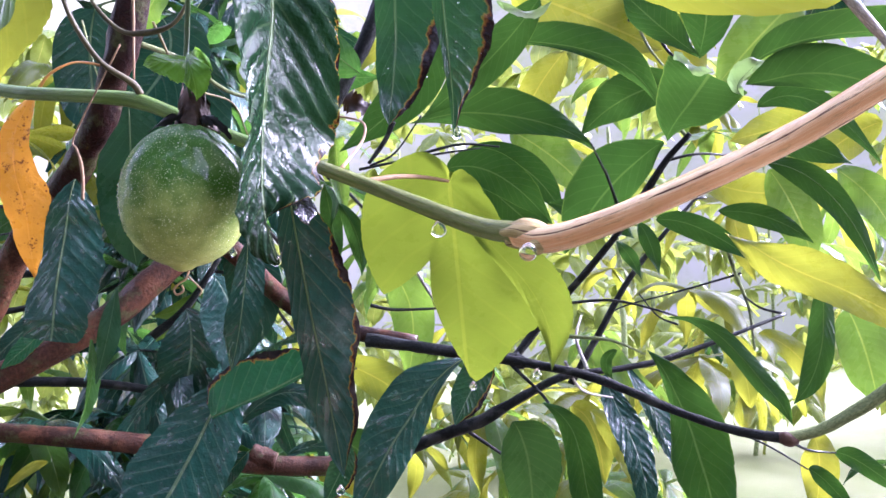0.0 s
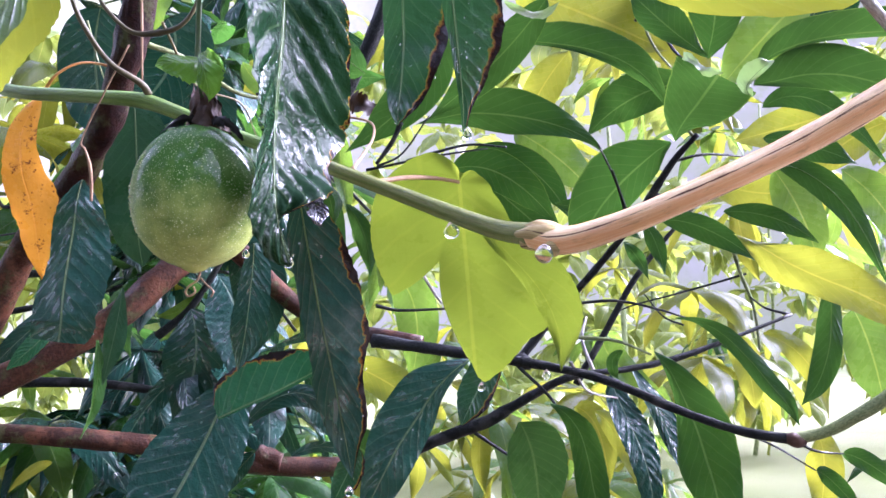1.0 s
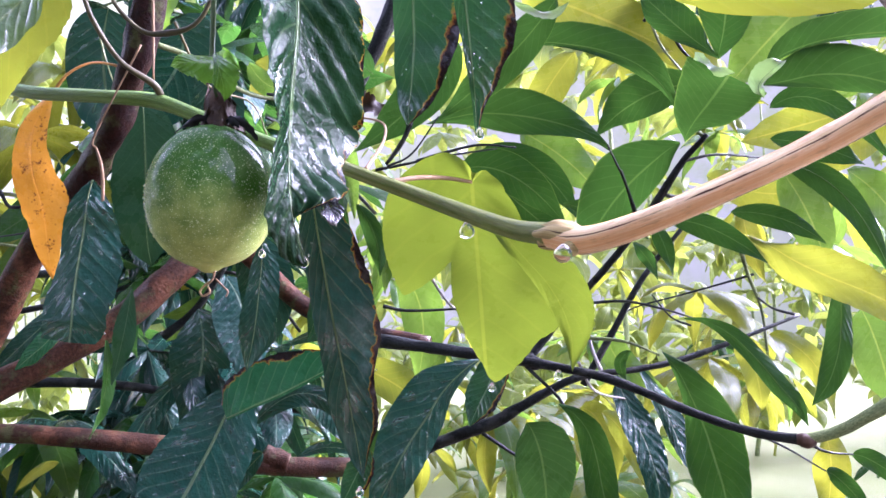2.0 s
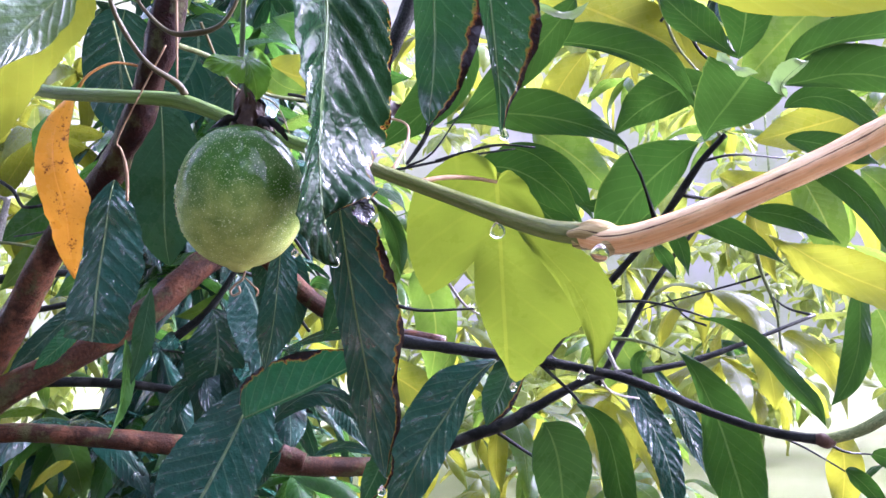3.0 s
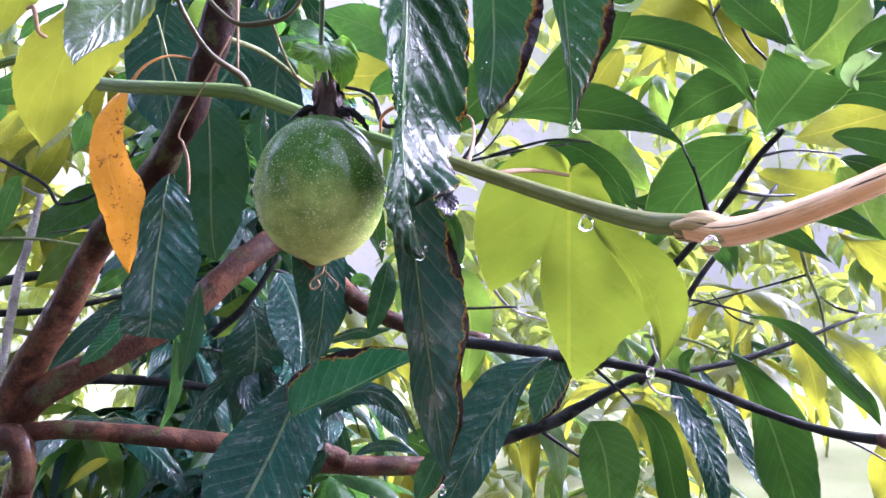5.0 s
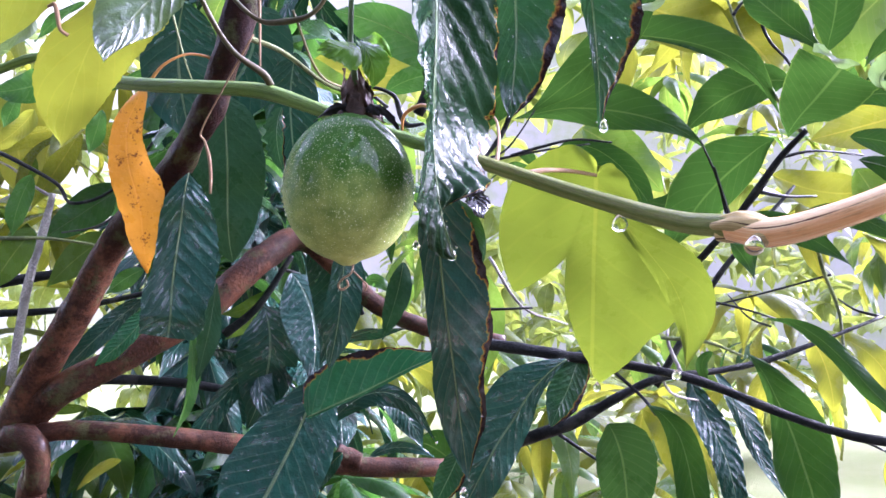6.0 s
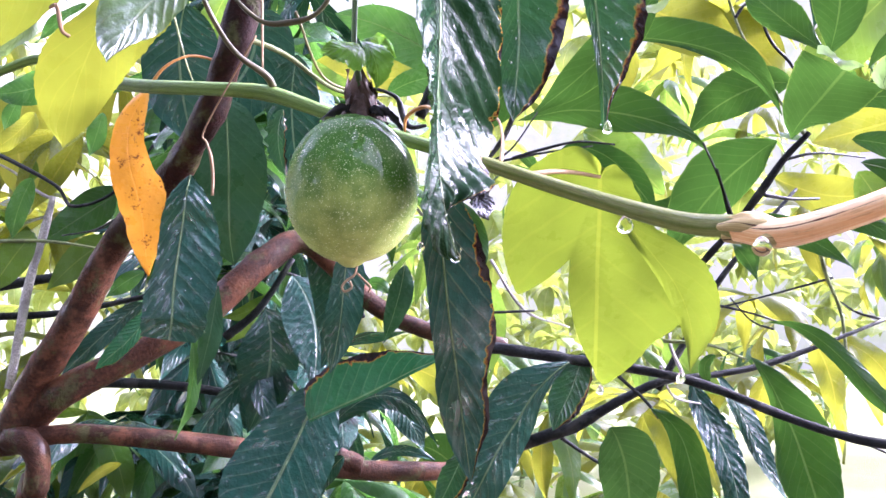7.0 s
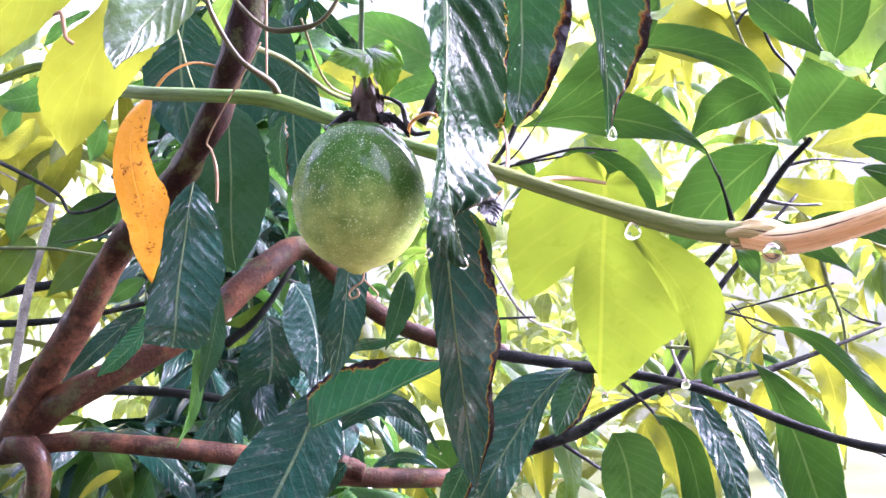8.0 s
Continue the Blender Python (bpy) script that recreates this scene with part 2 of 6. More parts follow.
def fruit_material():
    n = Nodes("fruit_skin")
    ob = n.coords("Object")
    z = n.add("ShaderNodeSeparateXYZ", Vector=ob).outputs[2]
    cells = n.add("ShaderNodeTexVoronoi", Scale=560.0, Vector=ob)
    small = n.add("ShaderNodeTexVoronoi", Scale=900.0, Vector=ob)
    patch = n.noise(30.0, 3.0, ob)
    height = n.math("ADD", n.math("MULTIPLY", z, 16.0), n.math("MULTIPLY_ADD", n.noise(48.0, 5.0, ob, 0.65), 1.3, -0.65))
    # paler below: the skin's own tone plus light from beneath, put into colour
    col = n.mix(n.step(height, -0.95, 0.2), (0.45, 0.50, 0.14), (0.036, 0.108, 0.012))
    col = n.mix(n.math("MULTIPLY", n.step(patch, 0.55, 0.75), 0.4), col, (0.3, 0.37, 0.13))
    size = n.math("MULTIPLY_ADD", n.noise(60.0, 2.0, ob), 0.45, 0.03)
    dot = n.step(cells.outputs["Distance"], n.math("MULTIPLY", size, 0.55), size, 1.0, 0.0)
    tiny = n.step(small.outputs["Distance"], 0.16, 0.32, 1.0, 0.0)
    specks = n.math("MAXIMUM", dot, n.math("MULTIPLY", tiny, 0.5))
    col = n.mix(n.math("MULTIPLY", specks, 0.5), col, (0.6, 0.66, 0.36))
    scar = n.step(n.math("ABSOLUTE", n.math("SUBTRACT", n.noise(45.0, 2.0, ob), 0.5)), 0.0, 0.012, 1.0, 0.0)
    scar = n.math("MULTIPLY", scar, n.step(n.noise(22.0, 1.0, ob), 0.58, 0.66))
    col = n.mix(n.math("MULTIPLY", scar, 0.6), col, (0.4, 0.42, 0.2))
    n.put(n.shader.inputs["Base Color"], col)
    n.put(n.shader.inputs["Roughness"], 0.5)
    n.put(n.shader.inputs["Subsurface Weight"], 0.15)
    n.put(n.shader.inputs["Subsurface Radius"], (0.004, 0.006, 0.002))
    n.put(n.shader.inputs["Subsurface Scale"], 0.5)
    n.put(n.shader.inputs["Specular IOR Level"], 0.03)
    n.put(n.shader.inputs["Coat Weight"], n.math("MULTIPLY_ADD", n.step(n.noise(38.0, 4.0, ob, 0.6), 0.45, 0.6), 0.45, 0.15))
    n.put(n.shader.inputs["Coat IOR"], 1.45)
    n.put(n.shader.inputs["Coat Roughness"], 0.06)
    n.put(n.shader.inputs["Coat Normal"], n.bump(n.noise(110.0, 2.0, ob), 0.25, 0.0004))
    n.put(n.shader.inputs["Normal"], n.bump(n.math("ADD", n.math("MULTIPLY", specks, 0.4), n.noise(140.0, 2.0, ob)), 0.35, 0.0006))
    return n.mat


def water_material():
    n = Nodes("water")
    n.put(n.shader.inputs["Base Color"], (1, 1, 1, 1))
    n.put(n.shader.inputs["Roughness"], 0.0)
    n.put(n.shader.inputs["IOR"], 1.33)
    n.put(n.shader.inputs["Transmission Weight"], 1.0)
    return n.mat


def grass_material():
    n = Nodes("grass")
    ob = n.coords("Object")
    a, b = n.noise(0.6, 5.0, ob), n.noise(40.0, 4.0, ob, 0.7)
    col = n.mix(n.step(a, 0.35, 0.65), (0.21, 0.23, 0.105), (0.26, 0.265, 0.155))
    col = n.mix(n.math("MULTIPLY", b, 0.6), col, (0.19, 0.24, 0.08))
    n.put(n.shader.inputs["Base Color"], col)
    n.put(n.shader.inputs["Roughness"], 0.8)
    n.put(n.shader.inputs["Specular IOR Level"], 0.15)
    n.put(n.shader.inputs["Normal"], n.bump(b, 1.0, 0.03))
    return n.mat


def haze_material():
    """A far backdrop added to dim the white sky; haze is put into its colour."""
    n = Nodes("painted_haze")
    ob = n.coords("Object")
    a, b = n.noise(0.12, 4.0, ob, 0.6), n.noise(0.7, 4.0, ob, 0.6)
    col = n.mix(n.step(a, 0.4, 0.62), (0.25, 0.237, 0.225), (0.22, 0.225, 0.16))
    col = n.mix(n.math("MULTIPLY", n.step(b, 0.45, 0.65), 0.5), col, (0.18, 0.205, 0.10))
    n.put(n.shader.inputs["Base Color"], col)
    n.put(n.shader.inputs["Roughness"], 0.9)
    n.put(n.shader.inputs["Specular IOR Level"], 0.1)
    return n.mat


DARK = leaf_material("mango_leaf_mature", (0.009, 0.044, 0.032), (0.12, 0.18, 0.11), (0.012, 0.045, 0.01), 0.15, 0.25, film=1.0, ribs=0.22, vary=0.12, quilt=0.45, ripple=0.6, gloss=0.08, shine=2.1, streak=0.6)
BURNT = leaf_material("mango_leaf_scorched", (0.011, 0.045, 0.023), (0.1, 0.14, 0.09), (0.02, 0.07, 0.014), 0.3, 0.25, burnt=0.13, film=0.9, ribs=0.25, vary=0.1, quilt=0.4, ripple=0.5, gloss=0.08, shine=1.8)
FILMED_SHEEN = leaf_material("mango_leaf_filmed_sheen", (0.008, 0.048, 0.040), (0.1, 0.14, 0.09), (0.012, 0.035, 0.01), 0.12, 0.25, burnt=0.085, film=0.9, ribs=0.4, vary=0.1, quilt=0.7, haze=0.6, gloss=0.08, ripple=0.6, shine=2.2)
TORN = leaf_material("mango_leaf_torn", (0.0055, 0.02, 0.0085), (0.05, 0.085, 0.03), (0.018, 0.05, 0.008), 0.22, 0.22, burnt=0.035, film=0.62, ribs=0.4, veins=15.0, vary=0.1, quilt=1.1, gloss=0.03, ripple=0.8, shine=1.4, runoff=0.095, streak=0.7, damp=0.0, fade=0.06, dry=0.065)
DULL = leaf_material("mango_leaf_dull", (0.012, 0.045, 0.02), (0.07, 0.11, 0.06), (0.016, 0.05, 0.012), 0.25, 0.45, film=0.12, ribs=0.15, vary=0.15, quilt=0.25, gloss=0.15)
DULLGREEN = leaf_material("mango_leaf_dull_green", (0.014, 0.042, 0.010), (0.06, 0.08, 0.03), (0.03, 0.075, 0.012), 0.45, 0.4, film=0.06, ribs=0.35, vary=0.3, quilt=0.8, gloss=0.1)
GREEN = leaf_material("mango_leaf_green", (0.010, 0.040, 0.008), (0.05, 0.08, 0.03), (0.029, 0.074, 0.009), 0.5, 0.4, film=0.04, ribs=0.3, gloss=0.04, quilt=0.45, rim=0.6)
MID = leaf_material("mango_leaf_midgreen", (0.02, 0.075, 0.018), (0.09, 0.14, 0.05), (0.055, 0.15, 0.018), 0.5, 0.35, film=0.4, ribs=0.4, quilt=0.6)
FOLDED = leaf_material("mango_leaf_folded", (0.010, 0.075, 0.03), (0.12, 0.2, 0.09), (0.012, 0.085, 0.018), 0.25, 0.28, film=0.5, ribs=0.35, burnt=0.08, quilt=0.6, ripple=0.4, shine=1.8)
# two brighter copies of the green leaf: backlight is put into their glow
LIGHT = leaf_material("mango_leaf_young_lit", (0.05, 0.085, 0.012), (0.09, 0.13, 0.03), (0.265, 0.27, 0.018), 0.6, 0.4, film=0.08, ribs=0.2, mid_glow=0.4)
FRESH_LIT = leaf_material("mango_leaf_fresh_lit", (0.03, 0.085, 0.014), (0.08, 0.13, 0.03), (0.135, 0.225, 0.022), 0.55, 0.38, film=0.3, ribs=0.2)
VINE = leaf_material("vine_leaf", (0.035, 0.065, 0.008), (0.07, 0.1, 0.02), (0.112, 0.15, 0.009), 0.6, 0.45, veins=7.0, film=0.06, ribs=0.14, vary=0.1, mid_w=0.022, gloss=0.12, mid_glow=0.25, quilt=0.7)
# brighter, yellower copy of VINE: the sunlit look is put into its glow
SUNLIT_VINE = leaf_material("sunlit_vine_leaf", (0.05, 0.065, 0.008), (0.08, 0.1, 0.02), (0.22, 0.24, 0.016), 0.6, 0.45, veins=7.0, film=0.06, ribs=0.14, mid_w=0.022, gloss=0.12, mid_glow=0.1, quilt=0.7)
WET_VINE = leaf_material("wet_vine_leaf", (0.06, 0.11, 0.05), (0.1, 0.15, 0.06), (0.10, 0.16, 0.03), 0.3, 0.3, veins=8.0, film=1.0, ribs=0.3, quilt=0.7, ripple=0.8, shine=2.6, runoff=0.1)
# pale copy for wet flaps and edges: their white gloss is put into the colour
WET_GLEAM = leaf_material("wet_underside_gleam", (0.2, 0.27, 0.17), (0.25, 0.3, 0.2), (0.15, 0.24, 0.06), 0.35, 0.18, film=1.0, ribs=0.1)
YELLOW = leaf_material("yellowed_leaf", (0.62, 0.27, 0.02), (0.55, 0.26, 0.04), (0.4, 0.18, 0.01), 0.35, 0.4, spots=1.0, ribs=0.0, quilt=0.12)
PALE = leaf_material("pale_far_leaf", (0.12, 0.17, 0.04), (0.2, 0.25, 0.08), (0.32, 0.365, 0.052), 0.5, 0.4, film=0.2, ribs=0.1)
RED_BARK = bark_material("red_brown_bark", (0.018, 0.009, 0.006), (0.055, 0.023, 0.013), 0.4, bare=(0.10, 0.042, 0.021), film=0.35)
MAROON_BARK = bark_material("dark_maroon_bark", (0.009, 0.004, 0.004), (0.02, 0.007, 0.006), 0.36, bare=(0.032, 0.012, 0.008), film=0.25)
DARK_BARK = bark_material("dark_twig_bark", (0.004, 0.005, 0.005), (0.017, 0.019, 0.018), 0.35, moss=0.08, film=0.3)
GREY_BARK = bark_material("grey_twig_bark", (0.17, 0.16, 0.145), (0.44, 0.42, 0.38), 0.5, moss=0.5)
GREEN_TWIG = bark_material("green_twig", (0.09, 0.13, 0.045), (0.22, 0.25, 0.11), 0.4)
STEM_GREEN = stem_material("green_stem", (0.08, 0.15, 0.02), (0.13, 0.215, 0.036), (0.05, 0.05, 0.015), 7.0, 0.3)
STEM_OLIVE = stem_material("olive_stem", (0.115, 0.15, 0.025), (0.2, 0.215, 0.06), (0.05, 0.04, 0.015), 7.0, 0.3)
STEM_WOOD = stem_material("woody_stem", (0.8, 0.42, 0.17), (0.95, 0.7, 0.4), (0.08, 0.028, 0.014), 3.0, 0.95, 0.45)
STEM_KNOT = stem_material("stem_knot", (0.34, 0.25, 0.09), (0.55, 0.42, 0.18), (0.06, 0.02, 0.01), 5.0, 0.9, 0.3)
TAN = plain_material("dry_tan_fibre", (0.25, 0.16, 0.09), 0.65, 0.6, 200.0)
SHOOT = plain_material("olive_brown_shoot", (0.07, 0.06, 0.027), 0.5, 0.6, 200.0)
TENDRIL = plain_material("green_tendril", (0.1, 0.085, 0.03), 0.5, 0.8)
HUSK = plain_material("dried_calyx", (0.06, 0.032, 0.02), 0.6, 1.0, 420.0)
BLACK = plain_material("dead_black_tissue", (0.012, 0.01, 0.012), 0.5)
BRACT = leaf_material("green_bract", (0.06, 0.16, 0.014), (0.10, 0.2, 0.04), (0.11, 0.25, 0.015), 0.45, 0.35, film=0.8, ribs=0.2, veins=6.0, vary=0.1, gloss=0.08, quilt=0.8, ripple=0.6, shine=1.7, rim=0.5)
PETIOLE = plain_material("leaf_stalk", (0.06, 0.1, 0.03), 0.4)
WET_END = leaf_material("blackened_leaf_end", (0.010, 0.008, 0.010), (0.03, 0.03, 0.02), (0.01, 0.008, 0.006), 0.1, 0.25, film=1.0, veins=6.0, quilt=0.8, ripple=0.8, gloss=0.08, shine=2.6, runoff=0.05)
HUSK_LEAF = plain_material("dead_leaf", (0.016, 0.008, 0.004), 0.55, 1.0, 260.0, 0.1, (0.03, 0.014, 0.004))
ORANGE = plain_material("orange_leaf_stalk", (0.42, 0.2, 0.05), 0.4)
SKIN = fruit_material()
WATER = water_material()
GRASS = grass_material()
PAINTED_HAZE = haze_material()
DIM_GROUND = plain_material("dim_ground", (0.06, 0.046, 0.03), 0.7, 0.6, 25.0)


# ---- shapes ----
def part(name, bm, material, parent=None, label="", smooth=True):
    """Links a bmesh as one mesh object under its thing."""
    me = bpy.data.meshes.new(name)
    bm.to_mesh(me)
    bm.free()
    me.materials.append(material)
    if smooth:
        me.shade_smooth()
    ob = new(name, me)
    ob.parent = parent
    return tagged(ob, label)


def thing(name, label, category, group="", kind=""):
    return tagged(new(name), label, category, group, kind)


def rib(b, m, t, v):
    """A point on the bow through b, m (half way) and t."""
    c = 2 * m - 0.5 * (b + t)
    return (1 - v) ** 2 * b + 2 * v * (1 - v) * c + v * v * t


def glide(values, v):
    """A value, or a point, on the smooth curve through the evenly spaced values, at the share v of the way."""
    q = np.asarray(values, float)
    x = min(max(v, 0), 1) * (len(q) - 1)
    k = min(int(x), len(q) - 2)
    x -= k
    p1, p2 = q[k], q[k + 1]
    p0 = q[k - 1] if k else 2 * p1 - p2
    p3 = q[k + 2] if k + 2 < len(q) else 2 * p2 - p1
    return 0.5 * (2 * p1 + (p2 - p0) * x + (2 * p0 - 5 * p1 + 4 * p2 - p3) * x * x + (3 * p1 - p0 - 3 * p2 + p3) * x ** 3)


def blade(bm, b, m, t, wa, wb, roll=0.0, fold=0.0, peak=0.45, full=0.75, pleat=0.0004, wave=0.002, veins=13, rag=0.0,
          twist=0.0, teeth=0.0, nv=30, nu=4, seed=0, front=(0, -1, 0), line=None, wide_a=(), wide_b=(), lean_a=(), lean_b=()):
    """A leaf blade along the bow b-m-t; wa is its half width to the left of that way, wb to the right, both as the blade faces front.
    line, wide_a, wide_b: in place of these the rib's points, and the half widths at each of them.
    roll, twist: degrees round its rib; fold: degrees by which the halves fall back; lean_a, lean_b: degrees by which each half turns round the rib at each point."""
    uv = bm.loops.layers.uv.verify()
    if line:
        def spine(v):
            return Vector(glide(line, v))
    else:
        b, m, t = Vector(b), Vector(m), Vector(t)

        def spine(v):
            return rib(b, m, t, v)
    power = math.log(0.5) / math.log(peak)
    rows = []
    for i in range(nv + 1):
        v = i / nv
        at = spine(v)
        tan = (spine(min(1, v + 0.01)) - spine(max(0, v - 0.01))).normalized()
        a = Vector(front).cross(tan).normalized()
        turn = Matrix.Rotation(radians(roll + twist * (v - 0.5)), 3, tan)
        a = turn @ a
        nrm = tan.cross(a)
        prof = math.sin(math.pi * min(1, max(0, v)) ** power) ** full if 0 < v < 1 else 0
        prof *= 1 - 0.5 * max(0, (v - 0.78) / 0.22)
        if line:
            prof, wa, wb = 1.0, max(0.0003, glide(wide_a, v)), max(0.0003, glide(wide_b, v))
        if lean_a:
            lean, lean_other = (Matrix.Rotation(radians(-glide(side, v)), 3, tan) for side in (lean_a, lean_b))
        row = []
        for j in range(-nu, nu + 1):
            u = j / nu
            w = wa if u > 0 else wb
            s = abs(u)
            ragged = 1 + rag * s * (noise.noise((v * 14 + seed, 3.7 * (u > 0), seed)) + 0.6 * noise.noise((v * 45, seed, u > 0)))
            if teeth:
                ragged += teeth * s * ((v * 26 % 1) - 0.5)
            x = w * prof * s * ragged
            f = radians(fold)
            h = -x * math.sin(f)
            phase = v * veins - 2.6 * s + 0.5 * noise.noise((v * 6, u * 2, seed + 9))
            h += pleat * (2 * abs(math.sin(math.pi * phase)) - 1.2) * (0.75 + 0.9 * noise.noise((v * 5, u * 3, seed + 20))) * min(1, s * 3) * min(1, w * prof / 0.008) * (1 - 0.4 * s)
            h += wave * s * s * (math.sin(v * 9 + seed * 2.1 + (2 if u > 0 else 0)) + 0.7 * noise.noise((v * 4, u * 2, seed + 5)))
            p = a * math.copysign(x * math.cos(f), u) + nrm * h
            if lean_a:
                p = (lean if u > 0 else lean_other) @ p
            row.append(bm.verts.new(at + p))
        rows.append(row)
    for i in range(nv):
        for j in range(2 * nu):
            q = (rows[i][j], rows[i][j + 1], rows[i + 1][j + 1], rows[i + 1][j])
            face = bm.faces.new(q)
            for loop, (du, dv) in zip(face.loops, ((0, 0), (1, 0), (1, 1), (0, 1))):
                loop[uv].uv = ((j + du) / (2 * nu), (i + dv) / nv)


def tube(bm, points, radii, sides=10, rough=0.0, ridges=0, ridge=0.0, per=6, seed=0, closed=True):
    """A round rod through the points (a smooth curve), with a radius at each. UV: U round, V along in decimetres."""
    uv = bm.loops.layers.uv.verify()
    pts = [Vector(p) for p in points]
    ext = [2 * pts[0] - pts[1], *pts, 2 * pts[-1] - pts[-2]]
    line = []
    for k in range(len(pts) - 1):
        p0, p1, p2, p3 = ext[k:k + 4]
        for s in range(per + (k == len(pts) - 2)):
            x = s / per
            q = 0.5 * ((2 * p1) + (p2 - p0) * x + (2 * p0 - 5 * p1 + 4 * p2 - p3) * x * x + (3 * p1 - p0 - 3 * p2 + p3) * x ** 3)
            line.append((q, radii[k] * (1 - x) + radii[k + 1] * x))
    up = Vector((0.13, 0.2, 1)).normalized()
    along, rings = 0.0, []
    for i, (q, r) in enumerate(line):
        tan = (line[min(i + 1, len(line) - 1)][0] - line[max(i - 1, 0)][0]).normalized()
        side = tan.cross(up)
        side = side.normalized() if side.length > 0.15 else tan.cross(Vector((1, 0, 0))).normalized()
        over = side.cross(tan)
        along += (q - line[i - 1][0]).length * 10 if i else 0
        ring = []
        for k in range(sides):
            g = 2 * math.pi * k / sides
            rr = r * (1 + rough * noise.noise((q.x * 60 + math.cos(g) * 1.5, q.z * 60 + math.sin(g) * 1.5, q.y * 60 + seed)) + ridge * math.cos(ridges * g))
            ring.append(bm.verts.new(q + side * (rr * math.cos(g)) + over * (rr * math.sin(g))))
        rings.append((ring, along))
    for (ra, la), (rb, lb) in zip(rings, rings[1:]):
        for k in range(sides):
            face = bm.faces.new((ra[k], ra[(k + 1) % sides], rb[(k + 1) % sides], rb[k]))
            for loop, c in zip(face.loops, ((k / sides, la), ((k + 1) / sides, la), ((k + 1) / sides, lb), (k / sides, lb))):
                loop[uv].uv = c
    if closed:
        bm.faces.new(list(reversed(rings[0][0])))
        bm.faces.new(rings[-1][0])


def rod(name, points, radii, material, parent, label="", **kw):
    bm = bmesh.new()
    tube(bm, points, radii if isinstance(radii, (list, tuple)) else [radii * (1.1 - 0.5 * k / (len(points) - 1)) for k in range(len(points))], **kw)
    return part(name, bm, material, parent, label)


def leaf(material, parent, b, m, t, wa, wb, label="", ribbed=0.0, **kw):
    """One leaf: its blade, and where it is near also its raised midrib."""
    bm = bmesh.new()
    blade(bm, b, m, t, wa, wb, **kw)
    ob = part("leaf", bm, material, parent, label)
    b, m, t = Vector(b), Vector(m), Vector(t)
    if ribbed:
        ribbed *= 0.6
        pts = [rib(b, m, t, v) + Vector((0, -0.0004, 0)) for v in [k * 0.97 / 5 for k in range(6)]]
        rod("midrib", pts, [ribbed, ribbed * 0.95, ribbed * 0.85, ribbed * 0.7, ribbed * 0.5, ribbed * 0.3], PETIOLE, ob, sides=6, per=5)
    return ob


def leaf_along(material, parent, line, wide_a, wide_b, label="", ribbed=0.0, **kw):
    """One leaf along a free line, with its half widths at each of the line's points."""
    bm = bmesh.new()
    blade(bm, None, None, None, 0, 0, line=line, wide_a=wide_a, wide_b=wide_b, **kw)
    ob = part("leaf", bm, material, parent, label)
    if ribbed:
        pts = [Vector(glide(line, k * 0.97 / 7)) + Vector((0, -0.0004, 0)) for k in range(8)]
        rod("midrib", pts, [ribbed * (0.6 - 0.06 * k) for k in range(8)], PETIOLE, ob, sides=6, per=5)
    return ob


# ---- the setting ----
bm = bmesh.new()
bmesh.ops.create_grid(bm, x_segments=60, y_segments=60, size=1500)
for vert in bm.verts:
    vert.co.x = math.copysign(abs(vert.co.x / 1500) ** 3 * 1500, vert.co.x)
    vert.co.y = math.copysign(abs(vert.co.y / 1500) ** 3 * 1500, vert.co.y)
    far = vert.co.length
    vert.co.z = 0.04 * noise.noise((vert.co.x * 0.4, vert.co.y * 0.4, 0)) if far < 60 else 0
ground = tagged(part("ground", bm, GRASS), "bright green lawn under the tree", "ground", kind="structure")

# Unseen disc over the lawn, added to darken reflections in the wet leaves.
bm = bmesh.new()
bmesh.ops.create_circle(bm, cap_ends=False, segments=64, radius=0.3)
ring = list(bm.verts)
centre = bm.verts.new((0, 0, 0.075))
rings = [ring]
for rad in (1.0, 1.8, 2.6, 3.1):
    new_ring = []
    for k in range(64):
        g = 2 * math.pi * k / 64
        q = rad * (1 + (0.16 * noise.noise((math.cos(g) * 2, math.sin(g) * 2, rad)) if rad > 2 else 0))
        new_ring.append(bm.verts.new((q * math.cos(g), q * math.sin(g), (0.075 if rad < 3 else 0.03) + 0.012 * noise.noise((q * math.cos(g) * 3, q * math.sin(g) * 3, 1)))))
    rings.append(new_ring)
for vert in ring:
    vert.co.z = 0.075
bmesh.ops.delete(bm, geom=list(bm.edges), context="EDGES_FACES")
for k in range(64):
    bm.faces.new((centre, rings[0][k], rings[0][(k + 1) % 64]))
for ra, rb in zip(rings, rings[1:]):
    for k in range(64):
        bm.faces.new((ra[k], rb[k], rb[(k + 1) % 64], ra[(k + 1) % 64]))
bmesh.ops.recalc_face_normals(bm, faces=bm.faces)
ground_dimmer = tagged(part("ground_dimmer", bm, DIM_GROUND), "unseen ground disc added to darken what the leaves reflect", "ground", kind="structure")
ground_dimmer.location = (-0.6, -1.6, 0)
ground_dimmer.scale = (2.0, 2.0, 1.0)

bm = bmesh.new()
crest = []
for k in range(121):
    g = radians(-70 + 140 * k / 120)
    top_z = 36 + 5 * noise.noise((g * 4, 0, 3)) + 2.5 * noise.noise((g * 19, 0, 7))
    crest.append([bm.verts.new((60 * math.sin(g) * (1 + 0.25 * h), 60 * math.cos(g) * (1 + 0.25 * h), -0.5 + (top_z + 0.5) * h)) for h in (0, 0.2, 0.4, 0.6, 0.8, 1.0)])
for one, two in zip(crest, crest[1:]):
    for i in range(5):
        bm.faces.new((one[i], two[i], two[i + 1], one[i + 1]))
